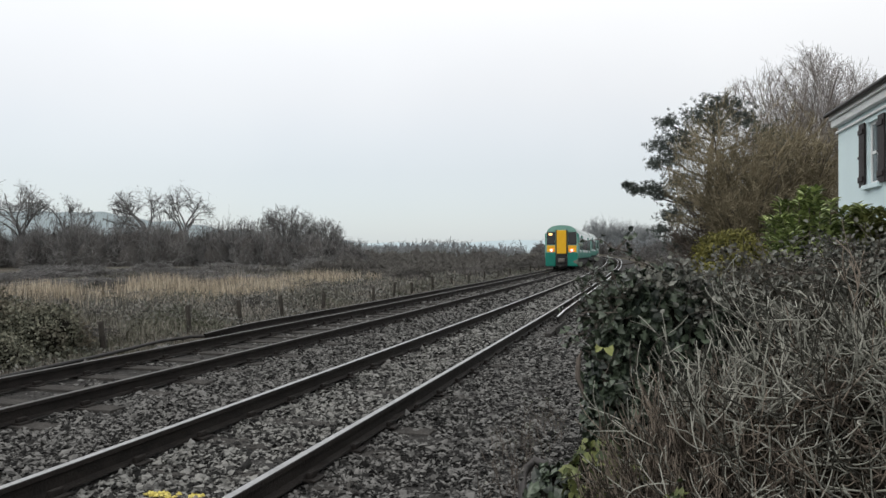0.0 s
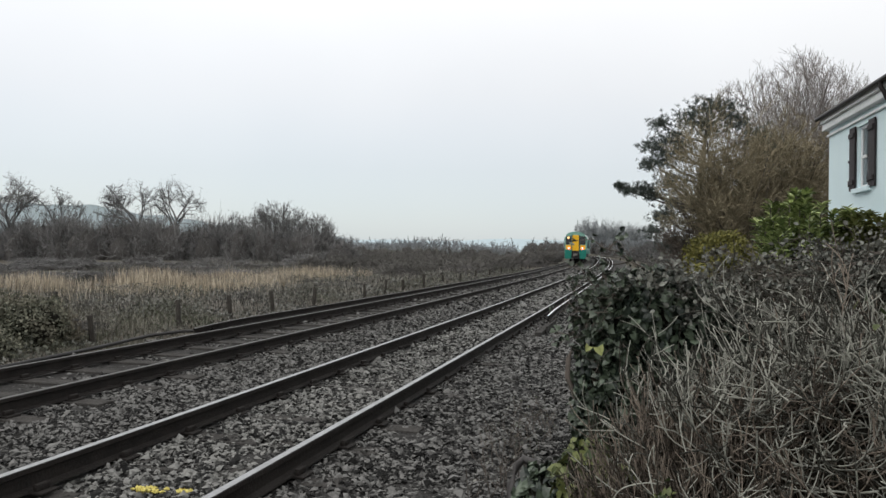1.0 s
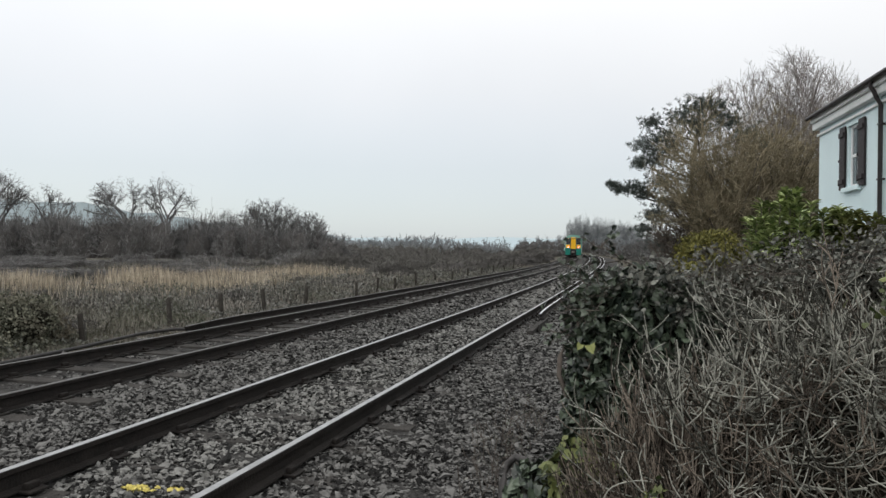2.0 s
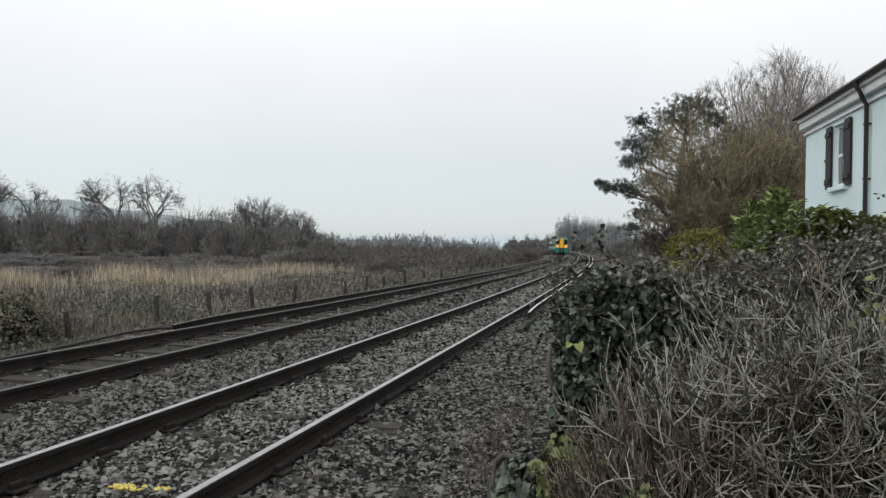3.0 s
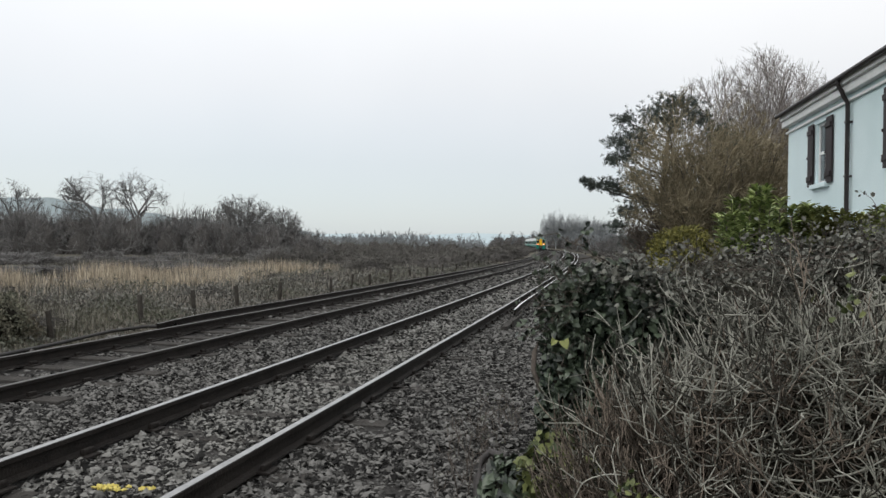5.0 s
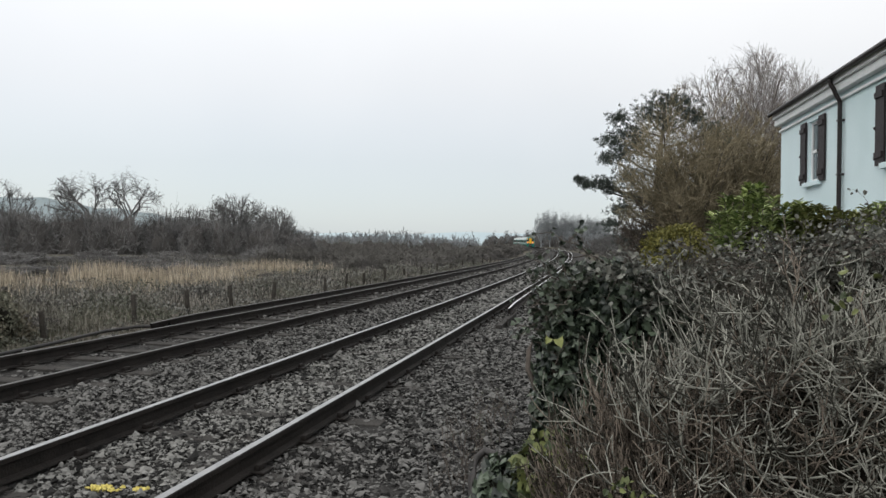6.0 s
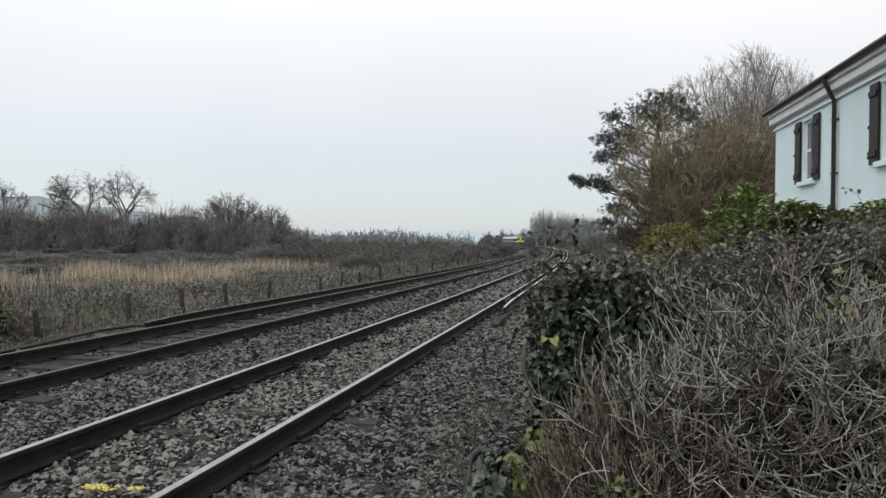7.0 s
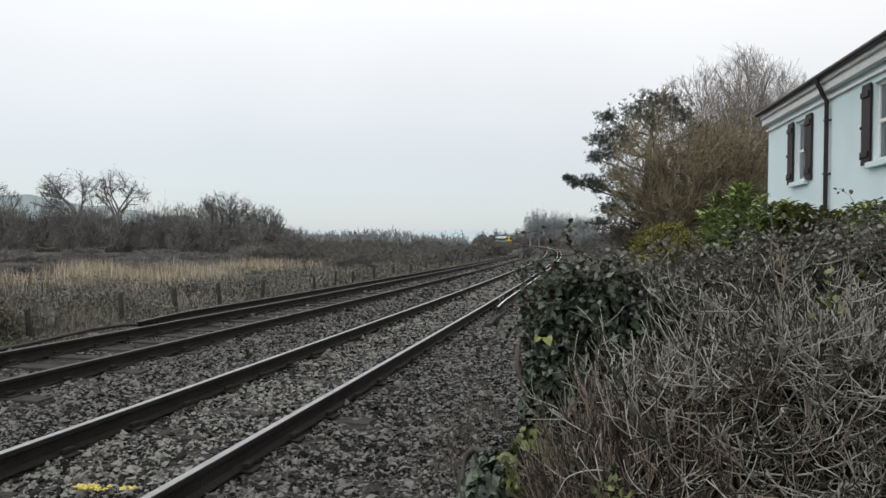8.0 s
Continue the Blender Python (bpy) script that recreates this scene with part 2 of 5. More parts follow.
def tubes(lines, radii, sides=3):
    """Round sticks along many lines at once: lines (N, n, 3), radii (N, n)."""
    L, R = np.asarray(lines, float), np.asarray(radii, float)
    N, n, _ = L.shape
    T = np.gradient(L, axis=1)
    T /= np.linalg.norm(T, axis=2, keepdims=True) + 1e-9
    ref = np.where(np.abs(T[..., 2:3]) < 0.9, np.array([0, 0, 1.0]), np.array([1.0, 0, 0]))
    U = np.cross(T, ref)
    U /= np.linalg.norm(U, axis=2, keepdims=True) + 1e-9
    W = np.cross(T, U)
    ang = np.arange(sides) * 2 * np.pi / sides
    V = L[:, :, None, :] + R[:, :, None, None] * (np.cos(ang)[None, None, :, None] * U[:, :, None, :] + np.sin(ang)[None, None, :, None] * W[:, :, None, :])
    a0 = (np.arange(N) * n * sides)[:, None, None] + (np.arange(n - 1) * sides)[None, :, None] + np.arange(sides)[None, None, :]
    b0 = (np.arange(N) * n * sides)[:, None, None] + (np.arange(n - 1) * sides)[None, :, None] + ((np.arange(sides) + 1) % sides)[None, None, :]
    F = np.stack([a0, b0, b0 + sides, a0 + sides], -1).reshape(-1, 4)
    return V.reshape(-1, 3), F


def slips(lines, radii):
    """Fine twigs far off: narrow slips that lie along each line."""
    L, R = np.asarray(lines, float), np.asarray(radii, float)
    N, n, _ = L.shape
    T = L[:, -1] - L[:, 0]
    U = np.cross(T, np.sin(np.arange(N) * 2.4)[:, None] * np.array([0, 0.3, 1.0]) + np.cos(np.arange(N) * 2.4)[:, None] * np.array([1.0, 0.5, 0.2]))
    U /= np.linalg.norm(U, axis=1, keepdims=True) + 1e-9
    V = L[:, :, None, :] + R[:, :, None, None] * np.array([-1.0, 1.0])[None, None, :, None] * U[:, None, None, :]
    a = (np.arange(N) * n * 2)[:, None] + (np.arange(n - 1) * 2)[None, :]
    F = np.stack([a, a + 1, a + 3, a + 2], -1).reshape(-1, 4)
    return V.reshape(-1, 3), F


def joined(pieces):
    vs, fs, k = [], [], 0
    for v, f in pieces:
        vs.append(v)
        fs.append(f + k)
        k += len(v)
    return np.concatenate(vs), np.concatenate(fs)


def spins(rng, n):
    q = rng.normal(size=(n, 4))
    q /= np.linalg.norm(q, axis=1, keepdims=True)
    w, x, y, z = q.T
    return np.stack([1 - 2 * (y * y + z * z), 2 * (x * y - z * w), 2 * (x * z + y * w), 2 * (x * y + z * w), 1 - 2 * (x * x + z * z), 2 * (y * z - x * w),
                     2 * (x * z - y * w), 2 * (y * z + x * w), 1 - 2 * (x * x + y * y)], -1).reshape(n, 3, 3)


def lying(rng, n, tilt=0.45):
    """Turns of flat pieces that lie at any heading, a little tilted."""
    Z = rng.normal(size=(n, 3)) * tilt + np.array([0, 0, 1.0])
    Z /= np.linalg.norm(Z, axis=1, keepdims=True)
    X = np.cross(rng.normal(size=(n, 3)), Z)
    X /= np.linalg.norm(X, axis=1, keepdims=True) + 1e-9
    return np.stack([X, np.cross(Z, X), Z], -1)


def facing(rng, normals, loose=0.5, droop=0.0):
    """Turns whose z axis is near each normal and whose y axis points mostly down."""
    n = len(normals)
    Z = normals + rng.normal(size=(n, 3)) * loose
    Z /= np.linalg.norm(Z, axis=1, keepdims=True) + 1e-9
    Y = np.array([0, 0, -droop]) + rng.normal(size=(n, 3)) * 0.6
    X = np.cross(Y, Z)
    X /= np.linalg.norm(X, axis=1, keepdims=True) + 1e-9
    return np.stack([X, np.cross(Z, X), Z], -1)


def scatter(tv, tf, pos, rots, scales):
    """Many copies of one small form in one mesh."""
    tv, tf = np.asarray(tv, float), np.asarray(tf)
    s = np.asarray(scales, float)
    s = s[:, None] if s.ndim == 1 else s
    V = np.einsum("nij,nkj->nki", rots, tv[None] * s[:, None, :]) + np.asarray(pos)[:, None, :]
    F = tf[None] + (np.arange(len(pos)) * len(tv))[:, None, None]
    return V.reshape(-1, 3), F.reshape(-1, tf.shape[1])


LEAF_V = [(0, 0, 0), (0.38, 0.3, 0.10), (0.30, 0.72, 0.06), (0, 1.0, -0.08), (-0.30, 0.72, 0.06), (-0.38, 0.3, 0.10), (0, 0.5, -0.02)]
LEAF_F = [(0, 1, 6), (1, 2, 6), (2, 3, 6), (3, 4, 6), (4, 5, 6), (5, 0, 6)]
IVY_V = [(0, 0, 0), (0.5, -0.12, 0.06), (0.42, 0.38, 0.05), (0, 0.95, -0.1), (-0.42, 0.38, 0.05), (-0.5, -0.12, 0.06), (0, 0.3, -0.05)]
LAUREL_V = [(0, 0, 0), (0.17, 0.3, 0.06), (0.15, 0.68, 0.03), (0, 1.0, -0.12), (-0.15, 0.68, 0.03), (-0.17, 0.3, 0.06), (0, 0.5, -0.02)]
CHIP_V = [(0, 0, 0), (0.34, 0.45, 0.10), (0, 1.0, -0.05), (-0.34, 0.45, 0.10)]
CHIP_F = [(0, 1, 2), (0, 2, 3)]
BLADE_V = [(-0.5, 0, 0), (0.5, 0, 0), (0.32, 0.1, 0.55), (0, 0.4, 1.0), (-0.32, 0.1, 0.55)]
BLADE_F = [(0, 1, 2), (0, 2, 4), (4, 2, 3)]


# ---------------------------------------------------------------- the line of the railway: arc length and offset to the left of the nearest rail
GAUGE, SIX = 1.505, 2.04
_s = np.arange(-60.0, 470.0, 0.5)
_k = np.interp(_s, [-12, 30, 60, 90, 120, 150, 180, 220, 270, 330, 460], [0.0537, 0.0235, 0.043, 0.0801, 0.0854, 0.0652, 0.0462, 0.0528, 0.0649, 0.0713, 0.0749]) / 100
_h = np.concatenate([[0], np.cumsum((_k[1:] + _k[:-1]) * 0.25)])
_h = _h - np.interp(0, _s, _h) - 0.2261
_hm = (_h[1:] + _h[:-1]) / 2
_x = np.concatenate([[0], np.cumsum(-np.sin(_hm) * 0.5)])
_y = np.concatenate([[0], np.cumsum(np.cos(_hm) * 0.5)])
_x, _y = _x - np.interp(0, _s, _x) - 2.5981, _y - np.interp(0, _s, _y)


def climb(y):
    """The land and the line rise gently beyond twenty metres."""
    return np.interp(np.asarray(y, float), [20, 50, 80, 110, 140, 180, 230, 300, 400], [0, 0.07, 0.22, 0.62, 0.75, 0.79, 0.98, 1.49, 2.32])


def line(s, off, z=0.0):
    """Places and headings at arc length s, off metres to the left of the nearest rail."""
    s = np.asarray(s, float)
    h = np.interp(s, _s, _h)
    x, y = np.interp(s, _s, _x) - off * np.cos(h), np.interp(s, _s, _y) - off * np.sin(h)
    return np.stack([x, y, np.broadcast_to(z, x.shape) + climb(y)], -1), h


def along(x, y):
    """Arc length and offset of points on the plan."""
    x, y = np.asarray(x, float), np.asarray(y, float)
    i = np.argmin((x[..., None] - _x) ** 2 + (y[..., None] - _y) ** 2, axis=-1)
    h = _h[i]
    dx, dy = x - _x[i], y - _y[i]
    return _s[i] + (-np.sin(h) * dx + np.cos(h) * dy), -np.cos(h) * dx - np.sin(h) * dy


def soft_noise(x, y, size, seed=0.0):
    """Cheap smooth relief from a few crossed waves."""
    a = np.sin(x / size + seed) * np.cos(y / size * 1.3 + seed * 2.1) + 0.5 * np.sin(x / size * 2.3 + y / size * 1.7 + seed * 3.7)
    return a + 0.3 * np.sin(x / size * 4.9 - y / size * 4.1 + seed * 5.3)


def ground_height(x, y):
    s, off = along(x, y)
    z = -0.27 + climb(y)
    z = z - 0.35 * np.clip((off - 7.0) / 8.0, 0, 1) + 0.03 * soft_noise(x, y, 1.7)
    z = z + 0.18 * np.clip((np.abs(off) - 10) / 30, 0, 1) * soft_noise(x, y, 14.0, 1.0)
    return z


def build_ground():
    xs = np.concatenate([-np.geomspace(4000, 40, 34), np.arange(-38, 38, 1.0), np.geomspace(40, 4000, 34)])
    ys = np.concatenate([-np.geomspace(3000, 20, 16), np.arange(-18, 110, 1.2), np.geomspace(112, 4500, 44)])
    X, Y = np.meshgrid(xs, ys)
    V = np.c_[X.ravel(), Y.ravel(), ground_height(X.ravel(), Y.ravel())]
    n = len(xs)
    i, j = np.meshgrid(np.arange(len(ys) - 1), np.arange(n - 1), indexing="ij")
    a = (i * n + j).ravel()
    F = np.stack([a, a + 1, a + n + 1, a + n], -1)
    ob = part("ground", mesh_np("ground", V, F, M_SOIL, True), None)
    tagged(ob, "brown winter soil and rough verge beside the railway", "ground", kind="structure")


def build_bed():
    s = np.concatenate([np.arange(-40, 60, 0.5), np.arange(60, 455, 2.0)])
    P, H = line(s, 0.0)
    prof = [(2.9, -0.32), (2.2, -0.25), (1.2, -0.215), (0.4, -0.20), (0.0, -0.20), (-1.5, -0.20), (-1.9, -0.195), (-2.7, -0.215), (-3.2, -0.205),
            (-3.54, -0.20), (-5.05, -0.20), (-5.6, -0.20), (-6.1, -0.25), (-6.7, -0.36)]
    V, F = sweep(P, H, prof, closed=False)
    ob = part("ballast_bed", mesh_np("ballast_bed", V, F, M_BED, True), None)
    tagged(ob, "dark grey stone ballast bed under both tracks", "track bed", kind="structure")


STONE_V = [(0.55, 0.08, -0.06), (-0.1, 0.5, 0.12), (-0.52, -0.1, -0.1), (0.12, -0.52, 0.05), (0.1, 0.06, 0.44)]
STONE_F = [(0, 1, 4), (1, 2, 4), (2, 3, 4), (3, 0, 4), (0, 2, 1), (0, 3, 2)]


def bed_height(off):
    return np.interp(-off, [-6.7, -6.1, -5.6, -1.9, 0.4, 1.2, 2.2, 2.9], [-0.36, -0.25, -0.2, -0.195, -0.2, -0.215, -0.25, -0.32])


def build_stones():
    rng = np.random.default_rng(3)
    made, old = [], []
    for s0, s1, dens, size in ((-14, 2.5, 210, 0.055), (2.5, 12, 1750, 0.038), (12, 22, 640, 0.048), (22, 40, 200, 0.075), (40, 80, 55, 0.11)):
        n = int((s1 - s0) * 9.2 * dens)
        s, off = rng.uniform(s0, s1, n), rng.uniform(-2.8, 6.4, n)
        P, H = line(s, off)
        sz = size * rng.lognormal(0, 0.30, n)
        rest = np.minimum(np.abs(off - 0.0), np.minimum(np.abs(off - GAUGE), np.minimum(np.abs(off - GAUGE - SIX), np.abs(off - 2 * GAUGE - SIX))))
        heap = 0.018 * soft_noise(P[:, 0], P[:, 1], 0.35)
        P[:, 2] += bed_height(off) - 0.035 * ((off > GAUGE + SIX - 0.1) & (off < 2 * GAUGE + SIX + 0.1)) + sz * rng.uniform(-0.05, 0.4, n) + heap
        keep = (rest > 0.085) & ((np.abs(P[:, 0] + 0.02) < 0.72 * P[:, 1] + 0.4) | (rng.random(n) < 0.12))
        for o in (0, GAUGE + SIX):
            near = (off > o - 0.5) & (off < o + GAUGE + 0.5) & (((s / PITCH) % 1.0 > 0.36) & ((s / PITCH) % 1.0 < 0.64))
            keep &= ~(near & (rng.random(n) < (0.4 if o == 0 else 0.97)))
        fresh = (off > -0.02) & (off < GAUGE + 0.25 + 0.15 * soft_noise(P[:, 0], P[:, 1], 0.6, 7.0))
        for pile, which in ((made, keep & fresh), (old, keep & ~fresh)):
            k = which.sum()
            pile.append(scatter(STONE_V, STONE_F, P[which], lying(rng, k), sz[which][:, None] * np.c_[rng.uniform(0.9, 1.6, k), rng.uniform(0.65, 1.15, k), rng.uniform(0.45, 0.95, k)]))
    for pile, mat, label in ((made, M_STONE, "clean grey crushed ballast stones between the near rails"), (old, M_STONE_OLD, "dirty brown-grey crushed ballast stones beside the tracks")):
        V, F = joined(pile)
        tagged(part("ballast_stones", mesh_np("ballast_stones", V, F, mat), None), label, "ballast", kind="stuff")
    # sprayed stones between the rails
    n = 60
    s = np.concatenate([rng.normal(4.98, 0.028, 40), rng.normal(5.02, 0.02, 20)])
    off = np.concatenate([rng.uniform(0.62, 0.86, 40), rng.uniform(0.46, 0.54, 20)])
    P, H = line(s, off)
    P[:, 2] = bed_height(off) + 0.032
    V, F = scatter(STONE_V, STONE_F, P, lying(rng, n), 0.036 * rng.uniform(0.6, 1.2, (n, 3)))
    tagged(part("sprayed_stones", mesh_np("sprayed_stones", V, F, M_YELLOW), None), "ballast stones sprayed with bright yellow marking paint", "paint mark", kind="stuff")


PITCH = 0.86
RAIL = [(-0.036, -0.004), (-0.030, 0.0), (0.030, 0.0), (0.036, -0.004), (0.036, -0.036), (0.014, -0.05), (0.010, -0.09), (0.012, -0.135), (0.066, -0.148),
        (0.07, -0.16), (-0.07, -0.16), (-0.066, -0.148), (-0.012, -0.135), (-0.010, -0.09), (-0.014, -0.05), (-0.036, -0.036)]


def rail_run(name, s0, s1, off, parent, head, z=0.0, scale=1.0, drop=0.0):
    s = np.concatenate([np.arange(s0, min(s1, 60), 0.5), np.arange(max(60.0, s0), s1, 1.0)])
    P, H = line(s, off, z)
    if drop:
        P[:4, 2] -= np.array([1.0, 0.6, 0.3, 0.1]) * drop
    V, F = sweep(P, H, np.array(RAIL) * scale)
    body = part(name, mesh_np(name, V, F, M_RUST), None, parent)
    cap = [(-0.027 * scale, 0.0015), (0.027 * scale, 0.0015), (0.033 * scale, -0.006 * scale), (0.033 * scale, -0.0075 * scale), (-0.033 * scale, -0.0075 * scale), (-0.033 * scale, -0.006 * scale)]
    V, F = sweep(P, H, cap)
    part("running_surface", mesh_np("running_surface", V, F, head), None, body, "bright steel worn by wheels")
    return body


def build_track(off, label, head, shown):
    track = empty("railway_track", label, "railway track", group="railway tracks")
    rail_run("rail", -40, 452, off, track, head)
    rail_run("rail", -40, 452, off + GAUGE, track, head)
    bm = boxed(-1.27, 1.27, -0.125, 0.125, -0.30, -0.168, bevel=0.012)
    first = None
    chair = boxed(-0.17, 0.17, -0.085, 0.085, -0.17, -0.150, bevel=0.01)
    box(chair, -0.12, -0.075, -0.06, 0.06, -0.152, -0.105, bevel=0.012)
    box(chair, 0.075, 0.12, -0.06, 0.06, -0.152, -0.105, bevel=0.012)
    chair_mesh = bpy.data.meshes.new("rail_chair")
    bmesh.ops.recalc_face_normals(chair, faces=chair.faces[:])
    chair.to_mesh(chair_mesh)
    chair.free()
    chair_mesh.materials.append(M_RUST)
    rng = random.Random(int(off * 100))
    for i in range(shown):
        s = (i - 1) * PITCH + PITCH * 0.5
        (x, y, z), h = line(s, off + GAUGE / 2)
        m = pose(x, y, z + rng.uniform(-0.008, 0.006) - (0.02 if off == 0 else 0.0), 0, 0, math.degrees(h) + rng.uniform(-0.6, 0.6))
        if first is None:
            first = part("sleeper", bm, M_TIMBER, track)
        ob = first if i == 0 else hold(new("sleeper", first.data), track)
        ob.matrix_world = m
        for o in (0, GAUGE):
            (x, y, z), h = line(s, off + o)
            c = hold(new("rail_chair", chair_mesh), track)
            c.matrix_world = pose(x, y, z, 0, 0, math.degrees(h))
    # the rest, far off, in one mesh
    s = (np.arange(shown, int(430 / PITCH)) - 0.5) * PITCH
    P, H = line(s, off + GAUGE / 2, -0.235)
    n = len(s)
    R = np.zeros((n, 3, 3))
    R[:, 0, 0], R[:, 0, 1], R[:, 1, 0], R[:, 1, 1], R[:, 2, 2] = np.cos(H), -np.sin(H), np.sin(H), np.cos(H), 1
    cube = np.array([(a, b, c) for c in (-.5, .5) for b in (-.5, .5) for a in (-.5, .5)])
    cf = np.array([(0, 1, 3, 2), (4, 6, 7, 5), (0, 4, 5, 1), (2, 3, 7, 6), (0, 2, 6, 4), (1, 5, 7, 3)])
    V, F = scatter(cube, cf, P, R, np.tile([2.54, 0.25, 0.135], (n, 1)))
    tagged(part("far_sleepers", mesh_np("far_sleepers", V, F, M_TIMBER), None, track), kind="stuff")


def build_conductor(off, s0, s1, label, head):
    thing = empty("conductor_rail", label, "conductor rail", group="conductor rails")
    rail_run("conductor_bar", s0, s1, off, thing, head, z=0.075, scale=0.85, drop=0.05)
    pot = boxed(-0.06, 0.06, -0.06, 0.06, -0.20, -0.055, bevel=0.02)
    me = None
    for s in np.arange(s0 + 1.2, min(s0 + 70, s1), 2.58):
        (x, y, z), h = line(s, off)
        if me is None:
            ob = part("insulator", pot, M_CONCRETE, thing, "pale ceramic insulator pot")
            me = ob.data
        else:
            ob = hold(new("insulator", me), thing)
        ob.matrix_world = pose(x, y, z, 0, 0, math.degrees(h))


def build_posts():
    first = None
    rng = random.Random(4)
    places = [12.25, 14.95, 17.1, 19.3, 22.0, 26.5, 28.8, 31.25, 34.5, 38.2, 42.0, 46.5, 51.0, 56.0, 61.5, 67.0, 73.0]
    for s in places:
        (x, y, z), h = line(s, 7.4)
        hgt = rng.uniform(0.54, 0.68)
        bm = bmesh.new()
        bmesh.ops.create_cone(bm, cap_ends=True, segments=9, radius1=0.062, radius2=0.054, depth=1.3, matrix=Matrix.Translation((0, 0, hgt - 0.65)))
        for v in bm.verts:
            v.co += Vector((rng.uniform(-.008, .008), rng.uniform(-.008, .008), rng.uniform(-.03, .02) if v.co.z > 0.3 else 0))
        ob = part("fence_post", bm, M_POST)
        ob.matrix_world = pose(x, y, float(ground_height(x, y)) - 0.02, rng.uniform(-5, 5), rng.uniform(-6, 6), rng.uniform(0, 90))
        tagged(ob, "weathered round timber fence post in scrub beside track", "fence post", "lineside fence posts")


def build_house():
    house = empty("house", "two-storey pale blue rendered cottage with dark shutters", "house", pose(8.25, 17.49, 0, 0, 0, -10))
    # local y runs along the wall away from the viewer's side, x into the house; the far corner is the origin
    L, D, Z0, Z1 = 14.0, 6.5, -0.4, 4.55
    wins = [(-2.36, 0.74), (-6.32, 0.86)]
    ys = sorted([-L, 0.0] + [c + k * w / 2 for c, w in wins for k in (-1, 1)])
    zs = [Z0, 2.93, 4.2, Z1]
    bm = bmesh.new()
    grid = {(i, j): bm.verts.new((0, yy, zz)) for i, yy in enumerate(ys) for j, zz in enumerate(zs)}
    for i in range(len(ys) - 1):
        for j in range(3):
            if not (j == 1 and any(abs((ys[i] + ys[i + 1]) / 2 - c) < 0.05 for c, w in wins)):
                bm.faces.new((grid[i, j], grid[i, j + 1], grid[i + 1, j + 1], grid[i + 1, j]))
    deep = bmesh.ops.extrude_face_region(bm, geom=bm.faces[:])
    for v in deep["geom"]:
        if isinstance(v, bmesh.types.BMVert):
            v.co.x += 0.3
    part("wall", bm, M_RENDER, house)
    part("wall", boxed(0.3, D, -0.3, 0, Z0, Z1), M_RENDER, house)
    part("wall", boxed(0.3, D, -L, -L + 0.3, Z0, Z1), M_RENDER, house)
    part("wall", boxed(D - 0.3, D, -L + 0.3, -0.3, Z0, Z1), M_RENDER, house)
    for z0, z1, d in ((4.30, 4.355, 0.05), (4.45, 4.60, 0.13)):
        part("cornice", boxed(-d, -0.002, -L, 0.0 + d, z0, z1, bevel=0.015), M_WHITE, house)
        part("cornice", boxed(-0.002, D + d, 0.002, d, z0, z1, bevel=0.015), M_WHITE, house)
    # hipped roof with a deep dark edge
    bm = bmesh.new()
    e = 0.21
    lo = [bm.verts.new(p) for p in ((-e, 0.08, 4.73), (D + e, 0.08, 4.73), (D + e, -L - e, 4.73), (-e, -L - e, 4.73))]
    up = [bm.verts.new(p) for p in ((-e, 0.08, 4.79), (D + e, 0.08, 4.79), (D + e, -L - e, 4.79), (-e, -L - e, 4.79))]
    r0, r1 = bm.verts.new((D / 2, -3.6, 6.0)), bm.verts.new((D / 2, -L + 3.6, 6.0))
    bm.faces.new(lo)
    for i in range(4):
        bm.faces.new((lo[i], lo[(i + 1) % 4], up[(i + 1) % 4], up[i]))
    bm.faces.new((up[0], up[1], r0))
    bm.faces.new((up[1], up[2], r1, r0))
    bm.faces.new((up[2], up[3], r1))
    bm.faces.new((up[3], up[0], r0, r1))
    part("roof", bm, M_SLATE, house, "low hipped slate roof")
    part("fascia", boxed(-0.19, -0.002, -L, 0.07, 4.603, 4.727, bevel=0.012), M_WHITE, house)
    V, F = tubes([[(-0.255, -L - 0.2, 4.715), (-0.255, -L / 2, 4.72), (-0.255, 0.10, 4.725)]], [[0.048] * 3], 10)
    part("gutter", mesh_np("gutter", V, F, M_GUTTER, True), None, house, "black half-round gutter")
    V, F = tubes([[(-0.255, -4.0, 4.70), (-0.25, -4.0, 4.60), (-0.19, -4.0, 4.50), (-0.15, -4.0, 4.40), (-0.075, -4.0, 4.26), (-0.07, -4.0, Z0)]], [[0.04] * 6], 10)
    pipe = part("downpipe", mesh_np("downpipe", V, F, M_GUTTER, True), None, house, "black rainwater downpipe")
    for z in (3.9, 2.9, 1.4):
        part("pipe_clip", boxed(-0.118, 0.0, -4.052, -3.948, z, z + 0.035, bevel=0.006), M_GUTTER, pipe)
    for c, w in wins:
        win = part("window", boxed(0.07, 0.11, c - w / 2, c + w / 2, 2.93, 2.99), M_WHITE, house, "white sash window")
        for y0, y1, z0, z1 in ((c - w / 2, c - w / 2 + 0.06, 2.99, 4.2), (c + w / 2 - 0.06, c + w / 2, 2.99, 4.2), (c - w / 2 + 0.06, c + w / 2 - 0.06, 4.14, 4.2),
                               (c - w / 2 + 0.06, c + w / 2 - 0.06, 3.54, 3.60)):
            part("sash_bar", boxed(0.06, 0.11, y0, y1, z0, z1, bevel=0.006), M_WHITE, win)
        part("glazing_bar", boxed(0.075, 0.10, c - 0.012, c + 0.012, 2.99, 3.54), M_WHITE, win)
